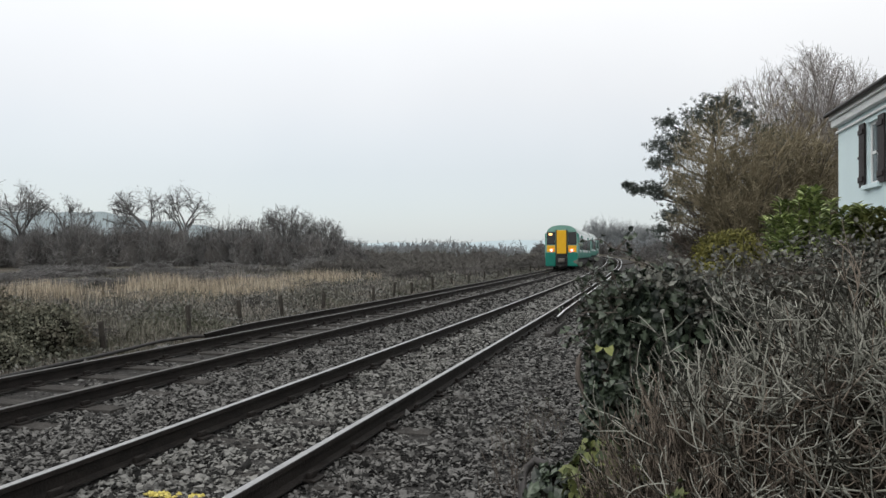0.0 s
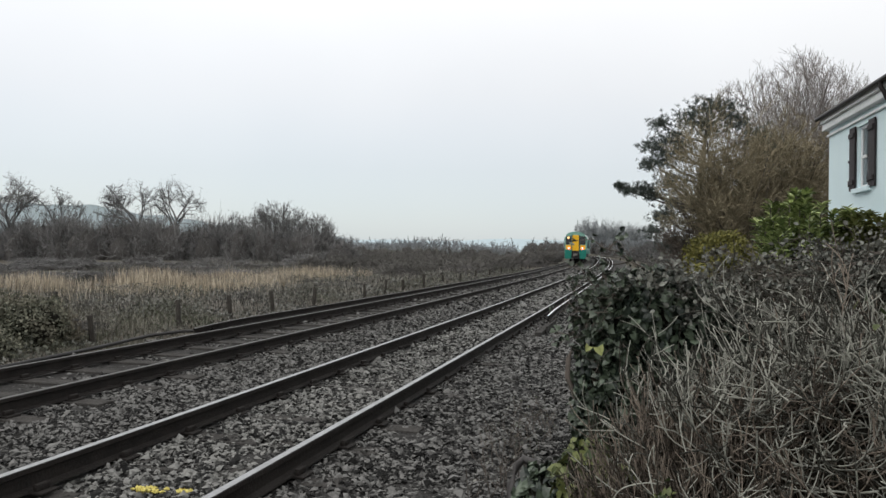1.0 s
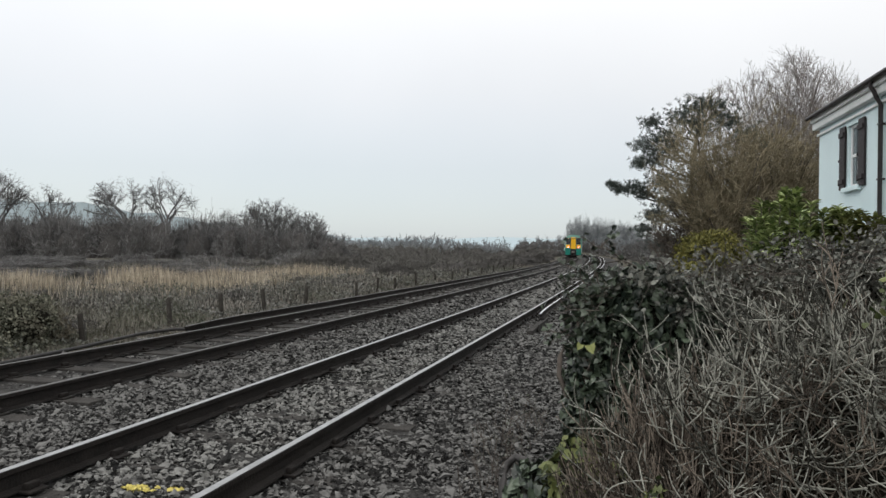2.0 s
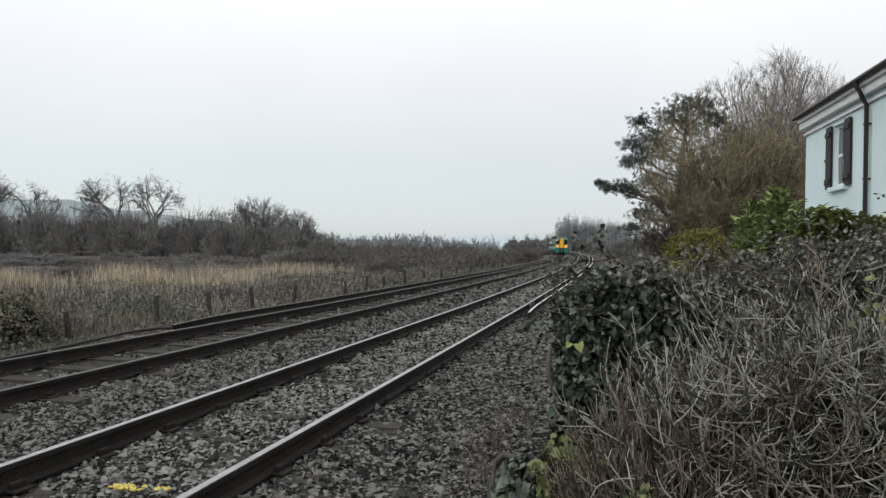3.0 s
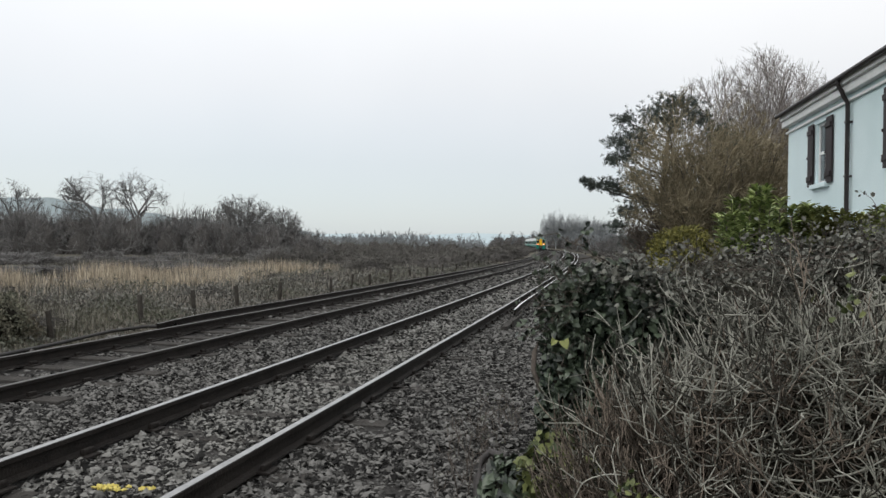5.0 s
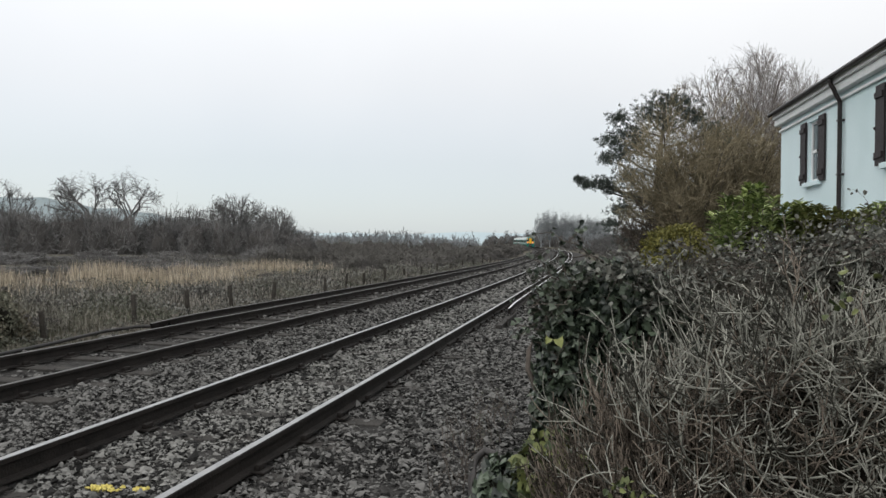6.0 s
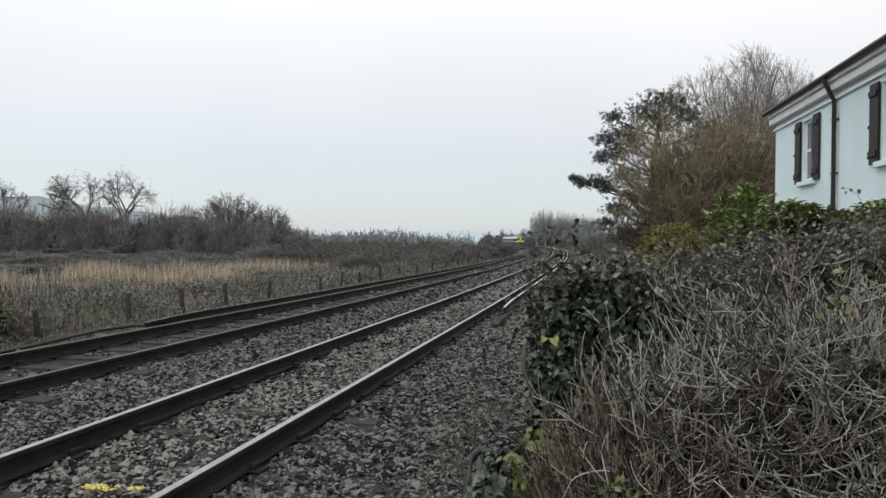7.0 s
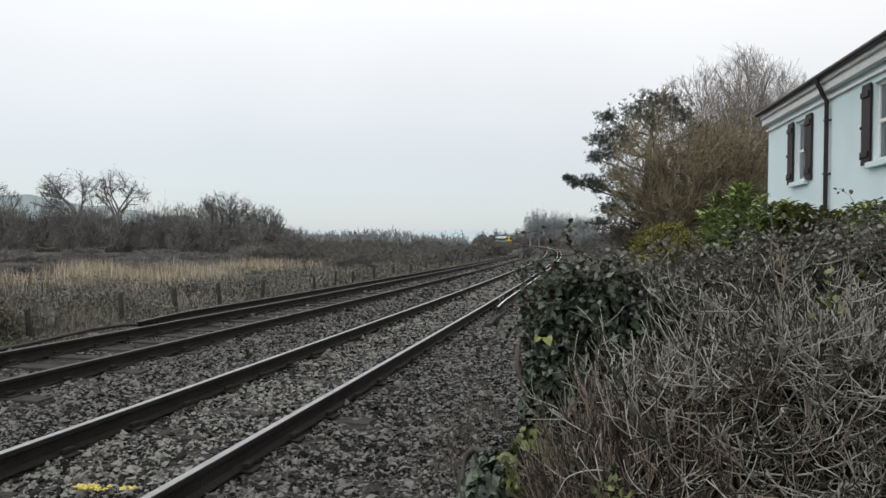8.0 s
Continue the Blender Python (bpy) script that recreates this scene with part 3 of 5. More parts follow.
        for z0, z1 in ((2.99, 3.54), (3.60, 4.14)):
            part("pane", boxed(0.085, 0.09, c - w / 2 + 0.06, c + w / 2 - 0.06, z0, z1), M_PANE, win)
        part("window_sill", boxed(-0.09, 0.07, c - w / 2 - 0.12, c + w / 2 + 0.12, 2.83, 2.927, bevel=0.012), M_RENDER, house)
        part("curtain", boxed(0.19, 0.21, c - w / 2, c + w / 2, 2.93, 4.2), M_WHITE, win)
        for side in (-1, 1):
            yc = c + side * (w / 2 + 0.20)
            bm = bmesh.new()
            box(bm, -0.055, -0.02, yc - 0.17, yc + 0.17, 2.90, 4.22, bevel=0.006)
            for z in (3.02, 4.00):
                box(bm, -0.085, -0.05, yc - 0.15, yc + 0.15, z, z + 0.10, bevel=0.008)
            sh = part("shutter", bm, M_SHUTTER, house, "dark brown ledged timber shutter")
            for z in (3.0, 3.5, 4.05):
                part("hinge", boxed(-0.07, 0.0, yc + 0.165, yc + 0.20, z, z + 0.05, bevel=0.008), M_GUTTER, sh)


def train_end(parent, yend):
    """The flat driving end: gangway door, screens, lamps and coupler; it looks towards -y."""
    y = yend
    gang = part("gangway_door", boxed(-0.40, 0.40, y - 0.16, y + 0.04, 1.36, 3.36, bevel=0.05), M_TYELLOW, parent, "bright yellow end gangway door")
    part("gangway_rim", boxed(-0.50, -0.41, y - 0.12, y + 0.04, 1.30, 3.42, bevel=0.02), M_TDARK, gang)
    part("gangway_rim", boxed(0.41, 0.50, y - 0.12, y + 0.04, 1.30, 3.42, bevel=0.02), M_TDARK, gang)
    for s in (-1, 1):
        x0, x1 = sorted((s * 0.53, s * 1.26))
        part("windscreen", boxed(x0, x1, y - 0.05, y + 0.02, 2.12, 3.22, bevel=0.03), M_TGLASS, parent, "dark cab windscreen")
        part("cab_panel", boxed(x0, x1, y - 0.045, y + 0.02, 1.50, 2.09, bevel=0.03), M_TYELLOW, parent, "yellow lower cab panel")
        x0, x1 = sorted((s * 0.50, s * 1.36))
        part("skirt", boxed(x0, x1, y - 0.10, y + 0.02, 0.30, 1.47, bevel=0.06), M_TGREEN, parent, "green lower end skirt")
        bm = bmesh.new()
        bmesh.ops.create_cone(bm, cap_ends=True, segments=16, radius1=0.15, radius2=0.13, depth=0.08, matrix=pose(s * 0.86, y - 0.085, 1.66, 90, 0, 0))
        lens = part("tail_lamp", bm, M_TAIL, parent, "lit red tail lamp")
        bm = bmesh.new()
        bmesh.ops.create_cone(bm, cap_ends=True, segments=14, radius1=0.075, radius2=0.06, depth=0.05, matrix=pose(s * 0.86, y - 0.145, 1.66, 90, 0, 0))
        part("bulb", bm, M_BULB, lens, "glaring pale lamp bulb")
    part("head_panel", boxed(-1.20, 1.20, y - 0.045, y + 0.02, 3.25, 3.42, bevel=0.03), M_TPALE, parent)
    part("marker_lamp", boxed(-1.08, -0.78, y - 0.075, y - 0.045, 2.92, 3.12, bevel=0.02), M_MARK, parent, "lit amber destination panel")
    bm = boxed(-0.26, 0.26, y - 0.34, y + 0.1, 0.62, 0.98, bevel=0.05)
    box(bm, -0.16, 0.16, y - 0.50, y - 0.30, 0.72, 0.95, bevel=0.03)
    part("coupler", bm, M_CONCRETE, parent, "grey automatic coupler")
    part("coupler_box", boxed(-0.48, 0.48, y - 0.06, y + 0.02, 0.35, 1.33), M_TDARK, parent)


def body_profile():
    half = [(0.0, 3.78), (0.45, 3.76), (0.85, 3.66), (1.12, 3.46), (1.27, 3.18), (1.34, 2.8), (1.40, 1.9), (1.40, 1.2), (1.36, 0.98)]
    return half + [(-x, z) for x, z in reversed(half[1:])]


def build_train():
    L = 19.9
    prof = body_profile()
    base = empty("train_carriage", "green and white electric train carriage with dark windows", "train carriage", group="train carriages")
    bm = bmesh.new()
    rings = []
    for y in (-L / 2, L / 2):
        rings.append([bm.verts.new((x, y, z)) for x, z in prof])
    n = len(prof)
    for i in range(n):
        bm.faces.new((rings[0][i], rings[0][(i + 1) % n], rings[1][(i + 1) % n], rings[1][i]))
    bm.faces.new(rings[0][::-1])
    bm.faces.new(rings[1])
    part("body", bm, M_TWHITE, base)
    roof = [(x * 1.006, z + 0.012) for x, z in prof if z >= 3.18]
    roof = sorted(roof, key=lambda p: p[0])
    V = np.array([(x, y, z) for y in (-L / 2 + 0.01, L / 2 - 0.01) for x, z in roof])
    k = len(roof)
    F = np.array([(i, i + 1, k + i + 1, k + i) for i in range(k - 1)])
    part("roof", mesh_np("roof", V, F, M_TROOF, True), None, base)
    for s in (-1, 1):
        x0, x1 = sorted((s * 1.35, s * 1.412))
        part("green_band", boxed(x0, x1, -L / 2 + 0.02, L / 2 - 0.02, 0.98, 1.50, bevel=0.015), M_TGREEN, base)
        for y in (-8.95, 8.95):
            part("end_panel", boxed(*sorted((s * 1.33, s * 1.411)), y - 0.9, y + 0.9, 1.505, 2.80, bevel=0.015), M_TGREEN, base)
        for y in (-4.9, 4.9):
            door = part("door", boxed(*sorted((s * 1.33, s * 1.420)), y - 0.70, y + 0.70, 1.0, 3.0, bevel=0.02), M_TGREEN, base, "green sliding passenger door")
            for d in (-0.34, 0.34):
                part("door_window", boxed(*sorted((s * 1.40, s * 1.428)), y + d - 0.24, y + d + 0.24, 1.75, 2.75, bevel=0.01), M_TGLASS, door)
        for y0, y1 in ((-8.0, -5.66), (-4.14, -2.1), (-2.04, 0.0), (0.06, 2.1), (2.16, 4.14), (5.66, 8.0)):
            part("side_window", boxed(*sorted((s * 1.32, s * 1.409)), y0, y1, 1.72, 2.74, bevel=0.015), M_TGLASS, base)
    part("underframe", boxed(-1.15, 1.15, -6.0, 6.0, 0.35, 0.97, bevel=0.06), M_TDARK, base)
    for y in (-7.1, 7.1):
        bm = boxed(-1.1, 1.1, y - 1.9, y + 1.9, 0.42, 0.92, bevel=0.05)
        bogie = part("bogie", bm, M_TDARK, base)
        for dy in (-1.3, 1.3):
            for x in (-0.7525, 0.7525):
                bm = bmesh.new()
                bmesh.ops.create_cone(bm, cap_ends=True, segments=20, radius1=0.42, radius2=0.42, depth=0.12, matrix=pose(x, y + dy, 0.423, 0, 90, 0))
                part("wheel", bm, M_RUST, bogie)
    cars = [base]
    for i in range(3):
        cars.append(copy_thing(base, Matrix()))
    # the rear coach carries the driving end, the others a dark gangway
    train_end(base, -L / 2)
    for s in (-1, 1):
        part("corner_pillar", boxed(*sorted((s * 1.28, s * 1.41)), -L / 2 - 0.03, -L / 2 + 1.2, 1.0, 3.1, bevel=0.03), M_TGREEN, base)
    bm = bmesh.new()
    ring = [bm.verts.new((x * 1.0, -L / 2 - 0.04, z)) for x, z in prof]
    ring2 = [bm.verts.new((x * 1.005, -L / 2 + 0.5, z + 0.004)) for x, z in prof]
    bm.faces.new(ring[::-1])
    for i in range(n):
        bm.faces.new((ring[i], ring[(i + 1) % n], ring2[(i + 1) % n], ring2[i]))
    part("cab_end", bm, M_TPALE, base, "green cab end shell")
    tagged(base, "rear train carriage with yellow gangway and lit red lamps")
    for c in cars[1:]:
        part("gangway", boxed(-0.55, 0.55, -L / 2 - 0.42, -L / 2 + 0.01, 1.0, 3.3, bevel=0.05), M_TDARK, c)
    return cars


# ---------------------------------------------------------------- plants
def unit(a):
    return a / (np.linalg.norm(a, axis=-1, keepdims=True) + 1e-9)


def grow(rng, start, way, length, radius, kids, spread, ratio, up=0.1, wobble=0.18, n=5, taper=0.45, low=0.25, bend=0.0):
    """Branches level by level: each level's lines (N, n, 3) and radii (N, n)."""
    S, D = np.atleast_2d(np.asarray(start, float)), unit(np.atleast_2d(np.asarray(way, float)))
    L, R = np.broadcast_to(np.asarray(length, float), len(S)).copy(), np.broadcast_to(np.asarray(radius, float), len(S)).copy()
    levels = []
    for lv in range(len(kids) + 1):
        N = len(S)
        pts, d = [S], D
        arc = rng.normal(size=(N, 3)) * bend
        for i in range(n - 1):
            d = unit(d + rng.normal(size=(N, 3)) * wobble + arc + np.array([0, 0, up]))
            pts.append(pts[-1] + d * (L / (n - 1))[:, None])
        P = np.stack(pts, 1)
        tt = np.linspace(0, 1, n)
        RR = R[:, None] * (1 - (1 - taper) * tt[None])
        levels.append((P, RR))
        if lv == len(kids):
            break
        k = kids[lv]
        who = np.repeat(np.arange(N), k)
        t = rng.uniform(low, 1.0, len(who)) * (n - 1)
        i0 = np.minimum(t.astype(int), n - 2)
        fr = (t - i0)[:, None]
        S = P[who, i0] * (1 - fr) + P[who, i0 + 1] * fr
        base = unit(P[who, i0 + 1] - P[who, i0])
        D = unit(base + rng.normal(size=(len(who), 3)) * spread[lv])
        L = L[who] * ratio[lv] * rng.uniform(0.6, 1.25, len(who))
        R = np.maximum(RR[who, i0] * 0.55, 0.003)
    return levels


def sticks(levels, sides=(7, 5, 4, 3, 3, 3), least=0.0, thin=False):
    """Tubes for all levels; thin: the finest level keeps its ends and its middle alone."""
    made = []
    for i, (P, R) in enumerate(levels):
        if thin and i == len(levels) - 1:
            P, R = P[:, :: max(1, (P.shape[1] - 1) // 2)], R[:, :: max(1, (R.shape[1] - 1) // 2)]
            made.append(slips(P, np.maximum(R, least)))
            continue
        made.append(tubes(P, np.maximum(R, least), sides[min(i, len(sides) - 1)]))
    return joined(made)


def bush_mesh(seed, stems, kids, rad, n=3):
    """A lumpy dome of twigs, about two metres wide and one high."""
    rng = np.random.default_rng(seed)
    d = unit(np.c_[rng.normal(size=(stems, 2)), np.abs(rng.normal(size=stems)) * 0.9 - 0.12])
    lum = 1 + 0.16 * soft_noise(d[:, 0] * 3, d[:, 1] * 3 + d[:, 2] * 2, 0.7, float(seed))
    r = np.sqrt(rng.random(stems)) * 0.45
    a = rng.uniform(0, 2 * np.pi, stems)
    S = np.c_[np.cos(a) * r, np.sin(a) * r, np.full(stems, 0.02)]
    tip = d * np.array([1, 1, 1.0]) * (lum * rng.uniform(0.55, 0.95, stems))[:, None]
    tip[:, 2] = np.abs(tip[:, 2]) + 0.05
    way = tip - S
    ln = np.linalg.norm(way, axis=1)
    lv = grow(rng, S, way, ln * 0.85, rad, kids, (0.8,) * 3, (0.27, 0.5), 0.02, 0.16, n=n, low=0.35)
    twigs = joined([sticks(lv[:-1], (3, 3, 3), rad * 0.5), slips(lv[-1][0][:, ::n - 1], np.maximum(lv[-1][1][:, ::n - 1], rad * 0.55))])
    # Solid inner dome, added to close the gaps between the twigs.
    el, az = np.meshgrid(np.linspace(-0.15, 1.5, 6), np.arange(13) * 2 * np.pi / 12, indexing="ij")
    d = np.c_[(np.cos(el) * np.cos(az)).ravel(), (np.cos(el) * np.sin(az)).ravel(), np.sin(el).ravel()]
    r = 0.60 * (1 + 0.16 * soft_noise(d[:, 0] * 3, d[:, 1] * 3 + d[:, 2] * 2, 0.7, float(seed)))
    i, j = np.meshgrid(np.arange(5), np.arange(12), indexing="ij")
    a = (i * 13 + j).ravel()
    return joined([twigs, (d * r[:, None], np.stack([a, a + 1, a + 14, a + 13], -1))])


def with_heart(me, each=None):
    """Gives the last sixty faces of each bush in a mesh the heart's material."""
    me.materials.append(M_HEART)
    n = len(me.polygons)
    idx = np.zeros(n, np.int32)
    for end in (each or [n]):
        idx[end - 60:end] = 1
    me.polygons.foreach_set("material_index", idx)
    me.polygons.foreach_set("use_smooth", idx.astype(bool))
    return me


def build_bushes():
    """Leafless scrub and hedge bushes of the field; a few forms at many sizes."""
    forms = [bush_mesh(20 + i, 260, (14,), 0.0085) for i in range(4)] + [bush_mesh(24 + i, 110, (7, 4), 0.0056) for i in range(4)]
    coarse = [bush_mesh(30 + i, 44, (9,), 0.016, n=2) for i in range(4)]
    meshes, joint = {}, []

    def bush(x, y, w, h, mat, label, group, i, name="bush", near=False):
        k = i % 4 + (4 if near else 0)
        key = (k, mat.name)
        if key not in meshes:
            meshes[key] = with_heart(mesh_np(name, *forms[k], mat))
        ob = new(name, meshes[key])
        z = float(ground_height(x, y))
        ob.matrix_world = pose(x, y, z, 0, 0, (i * 67) % 360) @ Matrix.Diagonal((w, w, h, 1))
        return tagged(ob, label, "bush", group)

    def far_bush(x, y, w, h, i):
        V, F = coarse[i % 4]
        a = radians((i * 67) % 360)
        R = np.array([[math.cos(a), -math.sin(a), 0], [math.sin(a), math.cos(a), 0], [0, 0, 1]])
        joint.append((V @ R.T * np.array([w, w, h]) + np.array([x, y, float(ground_height(x, y))]), F))

    rng = random.Random(11)
    i = 0
    # the tall hedge across the field
    for k in range(46):
        x = -68 + k * 1.14 + rng.uniform(-0.8, 0.8)
        top = np.interp(x, [-66, -48, -43, -35, -26, -21, -17], [5.9, 5.8, 6.1, 5.9, 4.7, 4.2, 3.2])
        bush(x, 94 + rng.uniform(-6, 5), rng.uniform(2.6, 4.4), (top + 0.3) * rng.uniform(0.95, 1.25), M_HAZE_TWIG, "tall dense leafless hawthorn bush in a field hedge", "field hedge bushes", i, "hawthorn_bush")
        i += 1
    # lower scrub, to the right of it and nearer
    for k in range(330):
        y = rng.uniform(46, 74) if k < 100 else rng.uniform(58, 200)
        x = rng.uniform(-0.66, 0.10) * y
        s, off = along(x, y)
        if off < 9.0 or (y < 66 and -0.30 < x / y < -0.12):
            continue
        h = (0.42 if x / y < -0.25 and y < 92 else 1.0) * (0.95 + 0.017 * y)
        if off < 24 and y > 95:
            h = min(h, 1.6)
        w, h = rng.uniform(1.8, 3.4), h * rng.uniform(0.55, 1.0)
        if y > 112:
            far_bush(x, y, w, h, i)
        else:
            bush(x, y, w, h, M_HAZE_TWIG if x / y < -0.22 else M_SCRUB_FAR, "low grey-brown leafless scrub bush in the field", "field scrub bushes", i, "scrub_bush")
        i += 1
    for x, y, w, h in [(-3.5, 70, 3.2, 2.4), (-0.9, 74, 3.0, 2.9), (1.8, 80, 3.0, 2.8), (-7, 66, 3.6, 2.0), (4.5, 92, 3.0, 2.7), (7.5, 108, 3.0, 1.9), (-5.5, 56, 2.4, 1.6), (-2.5, 58, 2.2, 1.7)]:
        bush(x, y, w, h, M_SCRUB_FAR, "rounded dark brown leafless bush near the line", "lineside bushes", i, near=True)
        i += 1
    # low scrub that hides the far wheels round the curve, and the edge of the ballast across from it
    for k in range(95):
        s = rng.uniform(70, 300)
        (x, y, z), h = line(s, rng.uniform(7.4, 15.0))
        far_bush(float(x), float(y), rng.uniform(1.6, 2.8), rng.uniform(0.9, 1.35) + 0.0042 * s, i)
        i += 1
    for k in range(90):
        s = 60 + 220 * rng.random() ** 1.3
        (x, y, z), h = line(s, -rng.uniform(5.0, 7.5))
        far_bush(float(x), float(y), rng.uniform(0.9, 1.5), rng.uniform(0.3, 0.8), i)
        i += 1
    tagged(part("far_scrub", with_heart(mesh_np("far_scrub", *joined(joint), M_SCRUB_FAR), list(np.cumsum([len(f) for v, f in joint]))), None), "low grey leafless scrub along the curve", "scrub", kind="stuff")
    joint.clear()
    for k in range(44):
        s = rng.uniform(330, 440)
        (x, y, z), h = line(s, rng.uniform(-30, 10) - 12 * (s < 380))
        far_bush(float(x), float(y), rng.uniform(5, 8), rng.uniform(6.0, 10.5), i)
        i += 1
    # right-hand lineside thicket down the curve
    for k in range(170):
        s = 50 + 310 * rng.random() ** 1.3
        d = rng.uniform(7.0, 17.0) + s * 0.012
        (x, y, z), h = line(s, -d)
        hh = (1.7 + 0.016 * s) * (0.75 + 0.035 * d) * rng.uniform(0.7, 1.1)
        w = rng.uniform(1.5, 2.4) * (1 + s / 300)
        if s > 170:
            far_bush(float(x), float(y), w, hh, i)
        else:
            bush(float(x), float(y), w, hh, M_TWIG_FAR if s > 120 else M_HAZE_TWIG, "leafless grey-brown thicket bush beside the curve", "lineside thicket", i, "thicket_bush")
        i += 1
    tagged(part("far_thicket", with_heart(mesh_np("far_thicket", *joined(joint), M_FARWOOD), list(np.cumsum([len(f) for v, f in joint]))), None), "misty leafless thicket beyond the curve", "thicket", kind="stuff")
    # bramble near the fence
    for k in range(84):
        s = rng.uniform(8, 55)
        (x, y, z), h = line(s, rng.uniform(8.6, 16) if k < 60 else rng.uniform(16, 30))
        bush(float(x), float(y), rng.uniform(0.8, 1.4), rng.uniform(0.3, 0.62), M_SCRUB, "low tangled brown bramble clump behind the fence", "bramble clumps", i, "bramble", near=True)
        i += 1


def build_grass():
    rng = np.random.default_rng(8)
    made = []
    # pale reeds in the field
    n = 130000
    y = 22 + 40 * rng.random(n) ** 0.9
    x = rng.uniform(-0.70, -0.10, n) * y
    edge = soft_noise(x, y, 4.5, 2.0)
    lim = np.interp(x / y, [-0.7, -0.45, -0.3, -0.2, -0.1], [24, 25, 31, 41, 54])
    far = np.interp(x / y, [-0.7, -0.45, -0.3, -0.1], [39, 42, 50, 62])
    s, off = along(x, y)
    inside = np.clip(np.minimum(y - lim, far - y) / 5 + 0.15 + 0.5 * edge + 0.35 * soft_noise(x, y, 9.0, 11.0), 0, 1)
    keep = (off > 11) & (rng.random(n) < inside * (0.62 + 0.45 * soft_noise(x, y, 1.6, 4.0)))
    x, y = x[keep], y[keep]
    P = np.c_[x, y, ground_height(x, y)]
    k = len(x)
    a = rng.uniform(0, 2 * np.pi, k)
    R = np.zeros((k, 3, 3))
    R[:, 0, 0], R[:, 0, 1], R[:, 1, 0], R[:, 1, 1], R[:, 2, 2] = np.cos(a), -np.sin(a), np.sin(a), np.cos(a), 1
    V, F = scatter(BLADE_V, BLADE_F, P, R, np.c_[rng.uniform(0.02, 0.05, k), rng.uniform(0.1, 0.6, k), rng.uniform(0.3, 1.1, k) * (0.66 + 0.46 * np.clip(soft_noise(x, y, 2.4, 6.0), -1, 1))])
    tagged(part("dry_grass", mesh_np("dry_grass", V, F, M_REED), None), "pale straw-coloured dead grass in the field", "grass", kind="stuff")
    # brown dead stems and weeds over the rest
    n = 130000
    s, off = 4 + 95 * rng.random(n) ** 1.4, 6.3 + 34 * rng.random(n) ** 1.5
    P, H = line(s, off)
    P[:, 2] = ground_height(P[:, 0], P[:, 1])
    tall = 0.75 + 0.3 * soft_noise(P[:, 0], P[:, 1], 1.1, 9.0) + 0.25 * soft_noise(P[:, 0], P[:, 1], 4.0, 5.0)
    ln = rng.uniform(0.1, 0.8, n) * np.clip(tall, 0.2, 1.5) * np.clip((off - 6.2) / 4.0, 0.12, 1)
    a = rng.uniform(0, 2 * np.pi, n)
    R = np.zeros((n, 3, 3))
    R[:, 0, 0], R[:, 0, 1], R[:, 1, 0], R[:, 1, 1], R[:, 2, 2] = np.cos(a), -np.sin(a), np.sin(a), np.cos(a), 1
    V, F = scatter(BLADE_V, BLADE_F, P, R, np.c_[rng.uniform(0.008, 0.02, n) * (1 + s / 40), ln * rng.uniform(0.2, 2.0, n), ln])
    tagged(part("dead_weeds", mesh_np("dead_weeds", V, F, M_SCRUB), None), "brown dead weeds and stems along the fence", "weeds", kind="stuff")
    # dead bramble leaves over humps of scrub
    n = 64000
    s, off = 4 + 65 * rng.random(n) ** 1.7, 6.6 + 15 * rng.random(n) ** 1.2
    P, H = line(s, off)
    hump = np.clip(0.5 + 0.5 * soft_noise(P[:, 0], P[:, 1], 1.5, 3.0), 0, 1.5) * np.clip((off - 6.5) / 2.2, 0.03, 1)
    P[:, 2] = ground_height(P[:, 0], P[:, 1]) + hump * 0.55 * rng.random(n) ** 0.5
    V, F = scatter(CHIP_V, CHIP_F, P, spins(rng, n), rng.uniform(0.035, 0.085, n) * (1 + s / 60))
    tagged(part("bramble_leaves", mesh_np("bramble_leaves", V, F, M_DEAD), None), "grey-brown dead leaves on bramble humps", "leaves", kind="stuff")


def leafy(rng, centre, radii, n, size, template, loose=0.5, droop=0.8, shell=0.25, half=None):
    """Leaves over a lumpy ellipsoid: arrays for one mesh."""
    d = unit(rng.normal(size=(n, 3)))
    lump = 1 + 0.14 * soft_noise(d[:, 0] * 3, d[:, 1] * 3 + d[:, 2] * 2.2, 0.6, centre[0])
    r = lump * (1 - shell * rng.random(n))
    P = np.asarray(centre) + d * np.asarray(radii) * r[:, None]
    if half is not None:
        ok = half(P)
        P, d = P[ok], d[ok]
    k = len(P)
    return scatter(template, LEAF_F, P, facing(rng, unit(d / np.asarray(radii)), loose, droop), size * np.clip(rng.lognormal(0, 0.3, k), 0.5, 1.5))


def lump(centre, radii, seed, cuts=3):
    bm = bmesh.new()
    bmesh.ops.create_icosphere(bm, subdivisions=cuts, radius=1.0)
    for v in bm.verts:
        k = 1 + 0.16 * noise.noise(v.co * 2.1 + Vector((seed, 0, 0))) + 0.08 * noise.noise(v.co * 6 + Vector((0, seed, 0)))
        v.co = Vector(centre) + Vector((v.co.x * radii[0], v.co.y * radii[1], v.co.z * radii[2])) * k
    return bm


